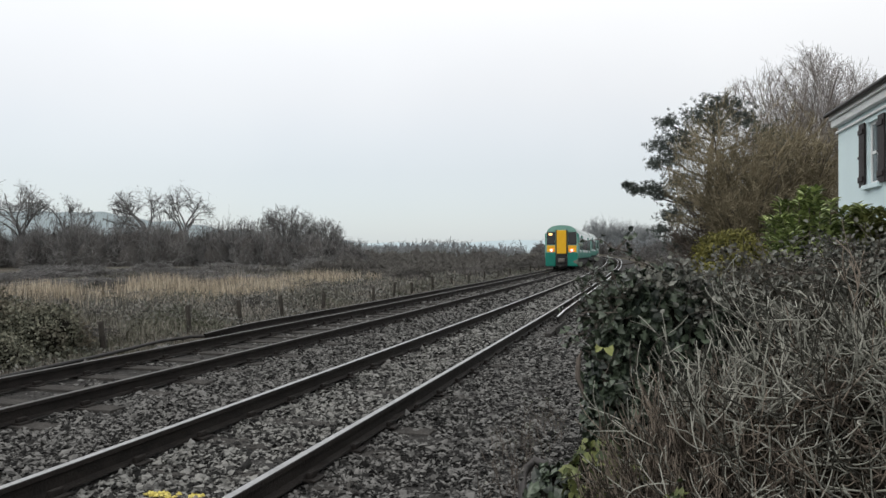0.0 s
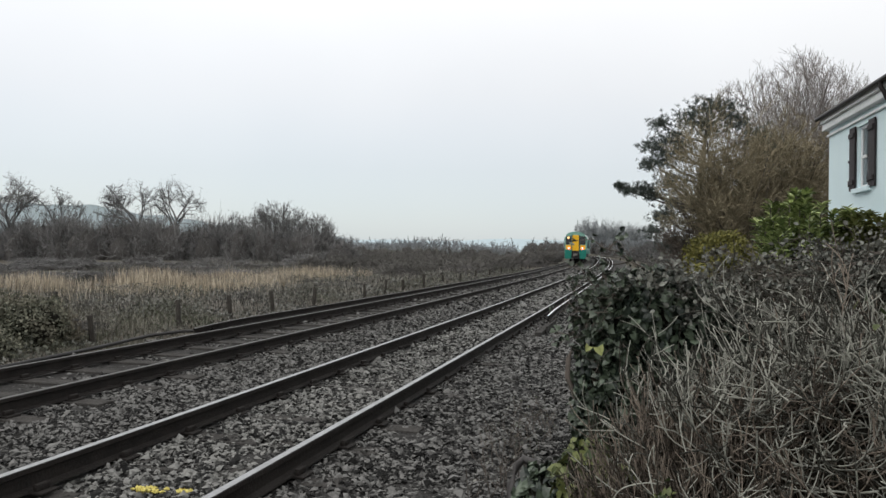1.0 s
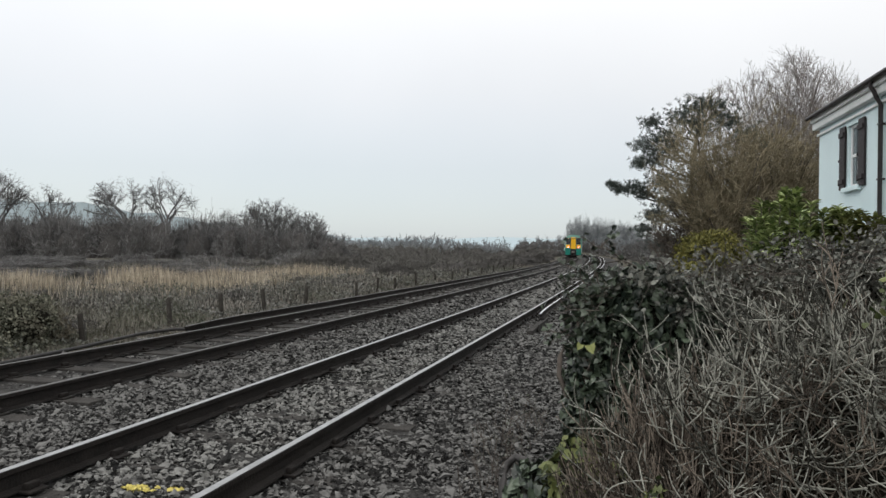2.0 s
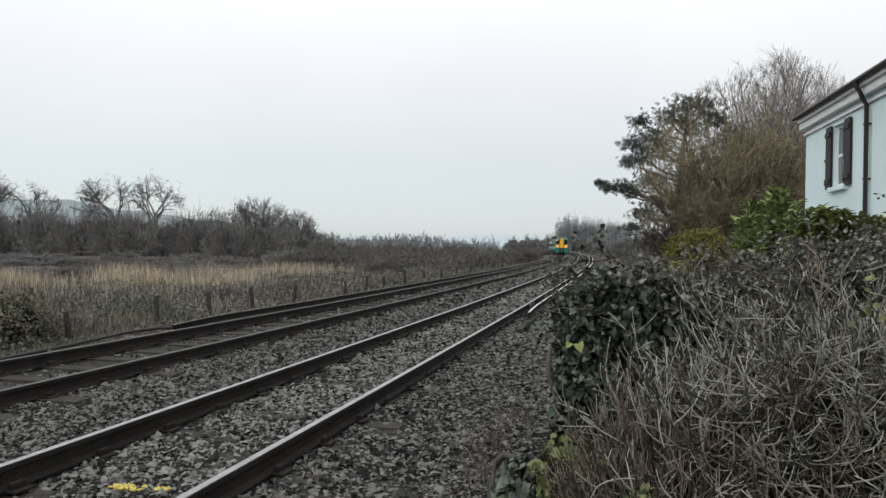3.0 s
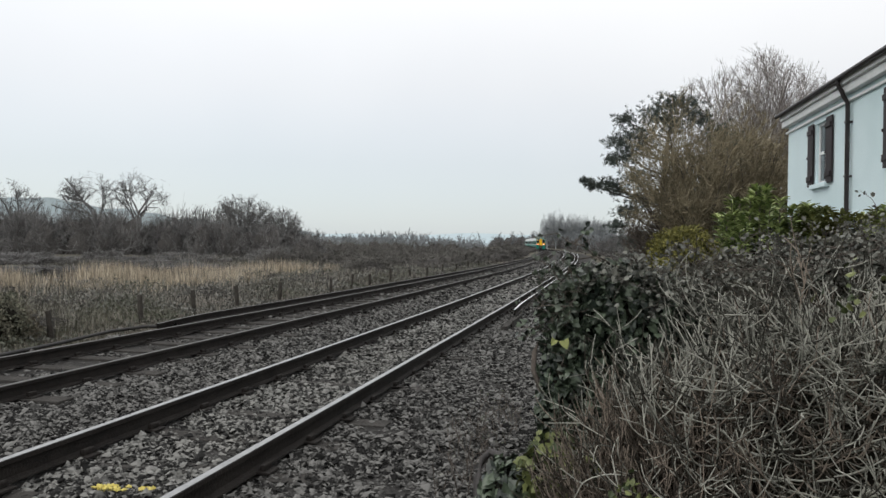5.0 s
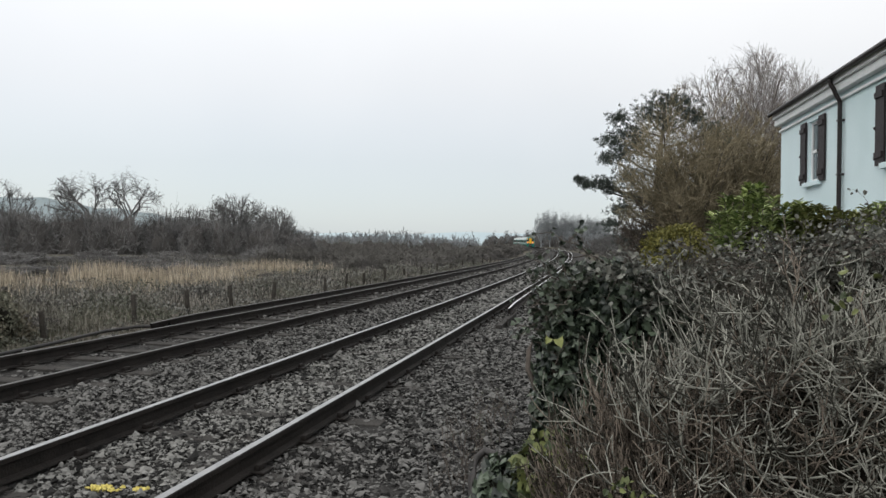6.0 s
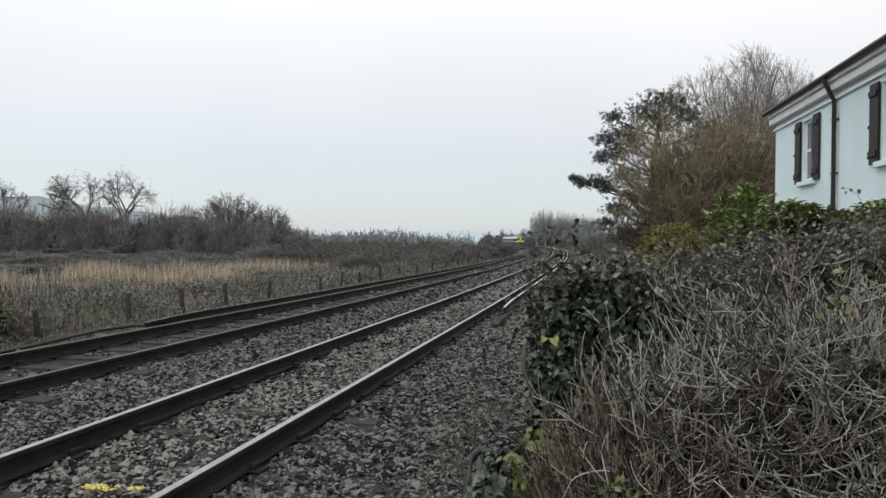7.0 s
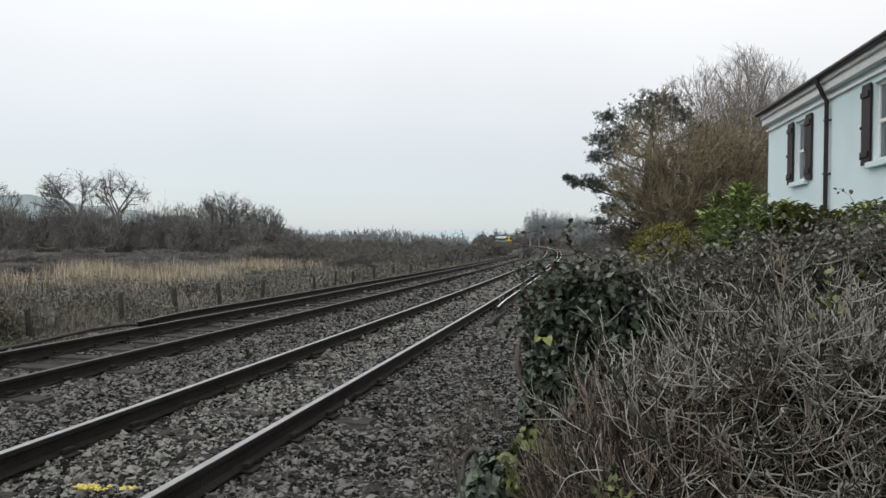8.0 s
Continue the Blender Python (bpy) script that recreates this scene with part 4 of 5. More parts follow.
def mounds(name, label, category, blobs, mat, per_m2, size, template, seed, group="", loose=0.5, shrink=0.78, droop=0.8):
    """A leafy shrub: a few lumps, a dark heart painted as inner shade, covered in leaves."""
    rng = np.random.default_rng(seed)
    thing = empty(name, label, category, None, group)
    made = []
    for i, (c, r) in enumerate(blobs):
        part("heart", lump(c, [a * shrink for a in r], seed + i), M_CORE_SHADE, thing, "dark core with the shrub's inner shade in its colour")
        area = 4 * math.pi * ((r[0] * r[1]) ** 1.6 / 3 + (r[0] * r[2]) ** 1.6 / 3 + (r[1] * r[2]) ** 1.6 / 3) ** (1 / 1.6)
        made.append(leafy(rng, c, r, int(area * per_m2), size, template, loose, droop))
    V, F = joined(made)
    part("leaves", mesh_np("leaves", V, F, mat), None, thing)
    return thing


def build_hedge():
    # ivy over the end of the hedge
    ivy = mounds("ivy", "dark green ivy smothering the end of the hedge", "ivy",
           [((1.28, 5.45, 0.98), (0.46, 0.45, 0.42)), ((0.98, 5.3, 0.45), (0.26, 0.32, 0.62)), ((1.70, 5.6, 0.90), (0.48, 0.45, 0.40))], M_IVY, 1900, 0.052, IVY_V, 31, loose=0.75)
    # loose ivy shoots reaching out towards the line
    rng = np.random.default_rng(38)
    n = 60
    S = np.c_[rng.normal(0.98, 0.06, n), rng.uniform(5.1, 5.6, n), rng.uniform(0.78, 1.28, n)]
    lv = grow(rng, S, np.c_[rng.uniform(-1.2, -0.3, n), rng.normal(-0.1, 0.4, n), rng.normal(0.15, 0.45, n)], rng.uniform(0.08, 0.34, n), 0.004, (3,), (0.6,), (0.45,), 0.03, 0.2)
    V, F = sticks(lv, (4, 3))
    part("shoot_tangle", mesh_np("shoot_tangle", V, F, M_BARK), None, ivy, "thin brown ivy growth")
    P = np.concatenate([lv[0][0][:, 1:].reshape(-1, 3), lv[1][0][:, 2:].reshape(-1, 3)])
    P = P[rng.random(len(P)) < 0.75] + rng.normal(0, 0.01, 3)
    V, F = scatter(IVY_V, LEAF_F, P, spins(rng, len(P)), rng.uniform(0.025, 0.055, len(P)))
    part("leaves", mesh_np("leaves", V, F, M_IVY), None, ivy)
    # pale dead leaves caught on its crown
    n = 130
    P = np.c_[rng.normal(1.30, 0.13, n), rng.normal(5.1, 0.10, n), rng.normal(1.33, 0.045, n)]
    V, F = scatter(LEAF_V, LEAF_F, P, spins(rng, n), rng.uniform(0.03, 0.06, n))
    part("dead_leaves", mesh_np("dead_leaves", V, F, M_IVY_PALE), None, ivy, "curled pale grey dead leaves")
    mounds("ivy", "low dark ivy at the foot of the hedge", "ivy",
           [((0.50, 4.55, -0.05), (0.24, 0.30, 0.28)), ((0.78, 4.45, 0.0), (0.22, 0.3, 0.30))], M_IVY, 1000, 0.055, IVY_V, 32)
    mounds("weed_patch", "yellow-green broad-leaved weeds at the hedge foot", "weeds",
           [((0.66, 4.25, 0.24), (0.16, 0.2, 0.22)), ((0.80, 4.05, 0.08), (0.22, 0.2, 0.26))], M_WEED, 620, 0.075, LEAF_V, 36, loose=0.9)
    build_hedge_top()
    mounds("bramble_mound", "leafy bramble mound beyond the far fence posts", "bramble",
           [((-9.2, 12.6, 0.05), (1.3, 1.4, 0.95)), ((-8.0, 13.0, -0.1), (0.8, 1.0, 0.72)), ((-7.7, 11.2, -0.25), (0.6, 0.9, 0.5))], M_BRAMBLE, 1000, 0.045, LEAF_V, 37, loose=1.2, shrink=0.7)
    build_laurel()
    mounds("conifer_shrub", "yellow-green feathery conifer shrub beyond the hedge", "shrub",
           [((8.3, 25, 1.2), (1.2, 1.1, 1.05)), ((9.4, 25.3, 0.95), (1.1, 1.1, 0.9)), ((7.5, 24, 0.5), (0.6, 0.8, 0.8))], M_OLIVE, 900, 0.12, LAUREL_V, 35, loose=1.0, droop=-0.5)
    build_bare_shrub()
    build_sprigs(ivy)


def build_hedge_top():
    """The grey bramble hedge behind the bare shrub: lumps of small leaves under a mat of thin arching canes."""
    blobs = [((2.15, 5.7, 0.66), (0.70, 0.6, 0.80)), ((2.9, 5.7, 0.76), (0.80, 0.65, 0.84)), ((3.7, 5.6, 0.80), (0.85, 0.7, 0.90)), ((4.6, 5.4, 0.80), (0.9, 0.75, 0.95))]
    hedge = mounds("hedge", "grey-green mixed hedge of bramble and dead leaves", "hedge", blobs, M_IVY_PALE, 1500, 0.036, LEAF_V, 33, loose=1.1)
    rng = np.random.default_rng(45)
    n = 380
    x = rng.uniform(1.5, 5.2, n)
    z = np.interp(x, [1.5, 2.2, 2.9, 3.7, 4.6], [1.28, 1.42, 1.56, 1.66, 1.70])
    S = np.c_[x, 5.35 + rng.normal(0, 0.25, n), z - np.abs(rng.normal(0, 0.12, n))]
    lv = grow(rng, S, np.c_[rng.choice([-1, 1], n) * rng.uniform(0.4, 1.0, n), rng.normal(-0.2, 0.4, n), rng.uniform(-0.15, 0.45, n)], rng.uniform(0.2, 0.55, n), 0.0026, (3,), (0.5,), (0.5,), -0.06, 0.12, n=6, taper=0.5)
    V, F = sticks(lv, (4, 3), 0.0015)
    tagged(part("cane_tangle", mesh_np("cane_tangle", V, F, M_BARK, True), None, hedge, "thin arching bramble canes"), kind="stuff")
    P = np.concatenate([lv[0][0][:, 1:].reshape(-1, 3), lv[1][0][:, 2:].reshape(-1, 3)])
    P = np.repeat(P, 2, axis=0) + rng.normal(0, 0.025, (2 * len(P), 3))
    V, F = scatter(LEAF_V, LEAF_F, P, spins(rng, len(P)), rng.uniform(0.02, 0.045, len(P)))
    part("leaves", mesh_np("leaves", V, F, M_IVY_PALE), None, hedge)


def build_laurel():
    """Upright shoots, each with long glossy leaves set round it and a tuft at the tip."""
    rng = np.random.default_rng(34)
    spans = ((3.7, 4.5, 9.6, 2.32, 46), (4.35, 5.3, 9.5, 2.12, 50), (5.1, 6.3, 9.2, 2.10, 54), (4.75, 5.4, 7.9, 2.02, 34))
    for x0, x1, y, top, n in spans:
        laurel = empty("laurel", "glossy green laurel bush below the house wall", "shrub", None, "laurel bushes")
        xc, w = (x0 + x1) / 2, (x1 - x0) / 2
        part("heart", lump((xc, y, 0.55), (w * 0.8, 0.45, top - 0.95), int(x0 * 10)), M_CORE_SHADE, laurel, "dark core with the shrub's inner shade in its colour")
        xs, dy = rng.uniform(x0, x1, n), rng.normal(0, 0.3, n)
        high = top - 0.35 * ((xs - xc) / w) ** 2 - rng.uniform(0, 0.28, n)
        lines = np.stack([np.c_[xs * 0.85 + xc * 0.15, y + dy * 0.7, np.full(n, 0.5)], np.c_[xs * 0.93 + xc * 0.07, y + dy * 0.9, (high + 0.5) / 2], np.c_[xs, y + dy, high]], 1)
        V, F = tubes(lines, np.tile([0.014, 0.010, 0.005], (n, 1)), 5)
        tagged(part("shoot_tangle", mesh_np("shoot_tangle", V, F, M_BARK, True), None, laurel, "thin upright brown stems"), kind="stuff")
        k = 62
        t = np.concatenate([rng.uniform(0.1, 1.0, (n, k - 7)) ** 0.7, np.full((n, 7), 0.99)], 1)
        P = lines[:, 1, None] * (1 - t[..., None]) + lines[:, 2, None] * t[..., None]
        P = P.reshape(-1, 3)
        a = rng.uniform(0, 2 * np.pi, len(P))
        lift = rng.uniform(0.15, 1.1, len(P))
        Y = unit(np.c_[np.cos(a), np.sin(a), lift])
        Z = unit(np.c_[-np.cos(a) * lift, -np.sin(a) * lift, np.ones(len(P))] + rng.normal(0, 0.25, (len(P), 3)))
        X = unit(np.cross(Y, Z))
        R = np.stack([X, Y, np.cross(X, Y)], -1)
        V, F = scatter(LAUREL_V, LEAF_F, P, R, rng.uniform(0.09, 0.16, len(P)))
        part("leaves", mesh_np("leaves", V, F, M_LAUREL), None, laurel)


def build_bare_shrub():
    """A dense shrub of stout pale stems that leave sideways and sweep up, forking as they go."""
    rng = np.random.default_rng(41)
    shrub = empty("bare_shrub", "leafless shrub of pale grey arching twigs", "shrub")
    C, Rr = np.array([2.65, 4.0, -0.2]), np.array([1.85, 1.35, 1.50])

    def shell(n, k):
        d = unit(np.c_[rng.normal(size=n), -np.abs(rng.normal(size=n)) * 1.2 + 0.25, np.abs(rng.normal(size=n)) * 0.9])
        boxy = (np.abs(d) ** 3).sum(1) ** (-1 / 3)
        lumpy = 1 + 0.07 * soft_noise(d[:, 0] * 3, d[:, 2] * 3, 0.5, 1.0)
        return d, C + d * Rr * (k * boxy * lumpy)[:, None]

    # Added core in near-black, and darker inner twigs, for the shade within.
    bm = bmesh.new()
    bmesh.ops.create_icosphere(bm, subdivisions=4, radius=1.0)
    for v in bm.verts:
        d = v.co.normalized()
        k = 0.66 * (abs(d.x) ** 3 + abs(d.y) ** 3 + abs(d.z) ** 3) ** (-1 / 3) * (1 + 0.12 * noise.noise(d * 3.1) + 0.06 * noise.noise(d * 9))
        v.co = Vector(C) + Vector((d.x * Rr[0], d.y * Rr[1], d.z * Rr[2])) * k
    part("heart", bm, M_CORE_SHADE, shrub, "dark core with the shrub's inner shade in its colour")
    for name, n, k, rad, mat in (("inner_tangle", 420, 0.74, 0.0034, M_TWIG_RED), ("twig_tangle", 760, 0.80, 0.0042, M_TWIG_NEAR)):
        d, S = shell(n, k)
        side = np.c_[rng.normal(size=n) * 1.3, rng.normal(size=n) * 0.8 - 0.15, rng.normal(size=n) * 0.45]
        D = unit(d * 0.3 + side + np.array([0, 0, -0.5]))
        lv = grow(rng, S, D, rng.uniform(0.26, 0.52, n), rng.uniform(0.8, 1.2, n) * rad, (4, 3), (0.65, 0.6), (0.62, 0.6), 0.115, 0.03, n=7, taper=0.75, low=0.1, bend=0.11)
        lv = [(P, np.maximum(R, rad * f)) for (P, R), f in zip(lv, (1.0, 0.74, 0.56))]
        V, F = sticks(lv, (5, 4, 3))
        tagged(part(name, mesh_np(name, V, F, mat, True), None, shrub), kind="stuff")
    # pale antler-like tips along the upper edge
    n = 130
    x = rng.uniform(0.95, 2.9, n)
    S = np.c_[x, rng.uniform(3.5, 4.3, n) - (x - 0.95) * 0.3, np.interp(x, [0.9, 1.15, 1.4, 1.75, 2.9], [0.62, 0.74, 0.84, 0.96, 1.06])]
    lv = grow(rng, S, np.c_[rng.normal(-0.25, 0.7, n), rng.normal(-0.2, 0.4, n), np.full(n, 0.35)], rng.uniform(0.14, 0.28, n), 0.0056, (4, 2), (0.6, 0.5), (0.62, 0.6), 0.15, 0.06, n=7, taper=0.72, low=0.1, bend=0.06)
    V, F = sticks(lv, (6, 5, 4), 0.003)
    tagged(part("upper_tangle", mesh_np("upper_tangle", V, F, M_TWIG_NEAR, True), None, shrub), kind="stuff")
    # redder, finer shrub at its foot
    red = empty("bare_shrub", "low leafless shrub of fine reddish-brown twigs", "shrub")
    C, Rr = np.array([1.22, 3.92, -0.10]), np.array([0.60, 0.6, 0.82])
    part("heart", lump(C, Rr * 0.7, 9), M_CORE_SHADE, red, "dark core with the shrub's inner shade in its colour")
    n = 540
    d = unit(np.c_[rng.normal(size=n), -np.abs(rng.normal(size=n)), np.abs(rng.normal(size=n))])
    S = C + d * Rr * 0.6
    D = unit(d * 0.7 + rng.normal(size=(n, 3)) * 0.4 + np.array([0, 0, 0.1]))
    lv = grow(rng, S, D, rng.uniform(0.2, 0.42, n), rng.uniform(0.003, 0.0045, n), (4, 2), (0.5, 0.5), (0.6, 0.6), 0.20, 0.08, n=6, taper=0.65, low=0.15)
    V, F = sticks(lv, (5, 4, 4), 0.002)
    tagged(part("twig_tangle", mesh_np("twig_tangle", V, F, M_TWIG_RED, True), None, red), kind="stuff")


def crown_bound(P, centre, radii, edge, seed):
    """Bend the branches that outgrow the crown back to its lumpy outline."""
    q = (P - np.asarray(centre)) / np.asarray(radii)
    r = np.linalg.norm(q, axis=2)
    d = q / np.maximum(r, 1e-6)[..., None]
    lim = 0.88 + 0.07 * soft_noise(d[..., 0].ravel() * 3, (d[..., 2] * 3 + d[..., 1] * 2).ravel(), 0.5, float(seed)).reshape(r.shape)
    over = np.maximum(r - lim, 0)
    held = np.minimum(r, lim) + edge * np.tanh(over / edge * 0.7)
    return np.asarray(centre) + d * held[..., None] * np.asarray(radii)


def crown_tree(name, label, place, fork, centre, radii, limbs, kids, seed, trunk_mat, twig_mat, thick=0.25, limb=0.09, group="", least=0.012, up=0.06, wobble=0.2, low=0.35, squash=0.1, spread=0.6, base=None, trunks=1, reach=0.72, sub=0.45, lumps=0.12, soft_edge=0.25, held=True):
    """A bare tree: a trunk to the fork, limbs out to a lumpy crown outline, and finer branches that fill it."""
    rng = np.random.default_rng(seed)
    tree = empty(name, label, "tree", pose(*place), group)
    top = np.array([centre[0] * 0.3, centre[1] * 0.3, fork])
    tv = [tubes([[(0, 0, -0.4), tuple(top * 0.5 + np.array([0.1, 0, 0])), tuple(top)]], [[thick, thick * 0.85, thick * 0.7]], 9)]
    d = unit(np.c_[rng.normal(size=(limbs, 2)), np.abs(rng.normal(size=limbs)) * 0.9 - squash])
    S = top + np.c_[rng.normal(0, 0.08, (limbs, 2)), rng.uniform(-0.3, 0.1, limbs) * fork]
    lum = 1 + lumps * soft_noise(d[:, 0] * 3, d[:, 2] * 3 + d[:, 1] * 2, 0.8, float(seed))
    tip = np.asarray(centre) + d * np.asarray(radii) * (lum * rng.uniform(0.8, 1.0, limbs))[:, None]
    way = tip - S
    ln = np.linalg.norm(way, axis=1)
    lv = grow(rng, S, unit(way) + np.array([0, 0, -up * 2.0]), ln * reach, limb * (0.6 + 0.6 * ln / ln.max()), kids, (spread,) * 4, (sub, 0.5, 0.5, 0.5), up, wobble, low=low)
    if not held:
        inside = lambda P: (((P[:, -1] - np.asarray(centre)) / np.asarray(radii)) ** 2).sum(1) < 1.0 + rng.normal(0, 0.06, len(P))
        lv = lv[:1] + [(P[ok], R[ok]) for P, R, ok in ((P, R, inside(P)) for P, R in lv[1:])]
    else:
        lv = [(crown_bound(P, centre, radii, soft_edge, seed), R) for P, R in lv]
    V, F = joined(tv + [sticks(lv[:1], (6,))])
    part("trunk", mesh_np("trunk", V, F, trunk_mat, True), None, tree)
    V, F = sticks(lv[1:], (3, 3, 3), least, True)
    part("crown", mesh_np("crown", V, F, twig_mat), None, tree, "fine bare winter branches")
    return tree


def build_sprigs(ivy):
    rng = np.random.default_rng(77)
    # bramble shoot standing out over the ivy
    shoot = empty("bramble_shoot", "thorny bramble shoot with a few dead leaves over the ivy", "bramble")
    main = [(1.12, 4.85, 1.42), (1.01, 4.78, 1.462), (0.93, 4.72, 1.522), (0.82, 4.66, 1.545), (0.74, 4.62, 1.60), (0.63, 4.6, 1.585)]
    side = [(0.86, 4.70, 1.54), (0.88, 4.70, 1.565), (0.90, 4.69, 1.585), (0.91, 4.69, 1.60), (0.92, 4.68, 1.62), (0.93, 4.68, 1.635)]
    low = [(1.02, 4.79, 1.465), (0.96, 4.76, 1.45), (0.90, 4.74, 1.44), (0.85, 4.72, 1.45), (0.80, 4.70, 1.44), (0.76, 4.70, 1.42)]
    V, F = tubes([main, side, low], [[0.005, 0.0046, 0.004, 0.0034, 0.003, 0.002]] * 3, 6)
    part("stem", mesh_np("stem", V, F, M_BARK, True), None, shoot)
    spots = np.array([main[4], main[5], main[3], side[5], side[4], side[3], main[2], low[5], low[4], low[3], main[1]])
    P = np.repeat(spots, 3, axis=0) + rng.normal(0, 0.012, (3 * len(spots), 3))
    V, F = scatter(LEAF_V, LEAF_F, P, spins(rng, len(P)), rng.uniform(0.03, 0.055, len(P)))
    part("leaves", mesh_np("leaves", V, F, M_IVY), None, shoot)
    # two yellow leaves on the ivy
    for x, y, z, tilt, size in ((0.775, 4.90, 0.90, -150, 0.05), (0.835, 4.90, 0.895, 160, 0.068)):
        v = np.array(IVY_V) * size
        ob = part("ivy_leaf", mesh_np("ivy_leaf", v, np.array(LEAF_F), M_LEAF_YEL), None)
        ob.matrix_world = pose(x, y, z, 105, tilt, 0)
        tagged(ob, "pale yellow-green fading ivy leaf", "leaf", "fading leaves")
    for cx, cy, cz, n, size, label in ((1.53, 2.75, 1.36, 26, 0.034, "few yellow-green leaves caught in the shrub"), (0.86, 3.25, 0.40, 30, 0.04, "small yellow-green leaf cluster low in the shrub")):
        P = np.array([cx, cy, cz]) + rng.normal(0, 0.05, (n, 3))
        V, F = scatter(LEAF_V, LEAF_F, P, spins(rng, n), size * rng.uniform(0.6, 1.3, n))
        tagged(part("leaf_cluster", mesh_np("leaf_cluster", V, F, M_WEED), None), label, "leaves", "leaf clusters", kind="stuff")
    # grey conduit bent over the ballast edge
    bend = [(0.27, 4.82, -0.16), (0.27, 4.86, -0.02), (0.31, 4.93, 0.09), (0.36, 4.95, 0.13), (0.43, 4.9, 0.12), (0.52, 4.8, 0.05)]
    V, F = tubes([bend], [[0.027] * 6], 12)
    tagged(part("conduit", mesh_np("conduit", V, F, M_HOSE, True), None), "bent grey plastic conduit beside the hedge foot", "conduit")
    rise = [(0.80, 5.25, 0.40), (0.74, 5.28, 0.50), (0.69, 5.32, 0.62), (0.70, 5.36, 0.75), (0.75, 5.4, 0.86)]
    V, F = tubes([rise], [[0.022, 0.022, 0.02, 0.018, 0.015]], 10)
    part("stem", mesh_np("stem", V, F, M_BARK, True), None, ivy, "thick bare grey ivy stem")
    # nettle sprays at the edge of the ballast
    weeds = empty("weed_tuft", "thin dark weed stems on the ballast edge", "weed")
    n = 50
    S = np.c_[rng.uniform(-0.1, 1.0, n), rng.uniform(4.8, 7.5, n), np.full(n, -0.24)]
    S[:, 0] = 0.12 + (S[:, 1] - 4.8) * 0.22 + rng.normal(0, 0.16, n)
    lv = grow(rng, S, np.c_[rng.normal(0, 0.3, (n, 2)), np.ones(n)], rng.uniform(0.12, 0.42, n), 0.0032, (4,), (0.6,), (0.35,), 0.02, 0.15, n=5)
    V, F = sticks(lv, (4, 3))
    tagged(part("stem_tangle", mesh_np("stem_tangle", V, F, M_BARK), None, weeds), kind="stuff")
    tips = lv[1][0][:, -1]
    V, F = scatter(LEAF_V, LEAF_F, tips, spins(rng, len(tips)), rng.uniform(0.012, 0.03, len(tips)))
    part("leaves", mesh_np("leaves", V, F, M_DEAD), None, weeds)


def build_lineside():
    # cable that trails from the end of the far conductor rail
    pts = [(-4.85, 13.6, 0.0), (-5.2, 14.5, -0.14), (-5.6, 15.0, -0.19), (-5.98, 15.0, -0.21), (-6.25, 14.1, -0.2), (-6.39, 12.2, -0.21), (-6.54, 10.9, -0.21), (-6.85, 8.6, -0.23)]
    V, F = tubes([pts], [[0.032] * 8], 8)
    tagged(part("cable", mesh_np("cable", V, F, M_CABLE, True), None), "thick black power cable lying along the ballast edge", "cable")
    # guard board by the near conductor rail
    board = empty("guard_board", "weathered timber board and pale strip beside the rail", "board", pose(1.62, 16.2, 0, 0, 0, -12.5))
    part("plank", boxed(-0.08, 0.05, -1.2, 1.0, -0.20, -0.10, bevel=0.015), M_TIMBER, board)
    part("plank", boxed(0.07, 0.11, -0.6, 1.1, -0.21, -0.03, bevel=0.01), M_TIMBER, board)


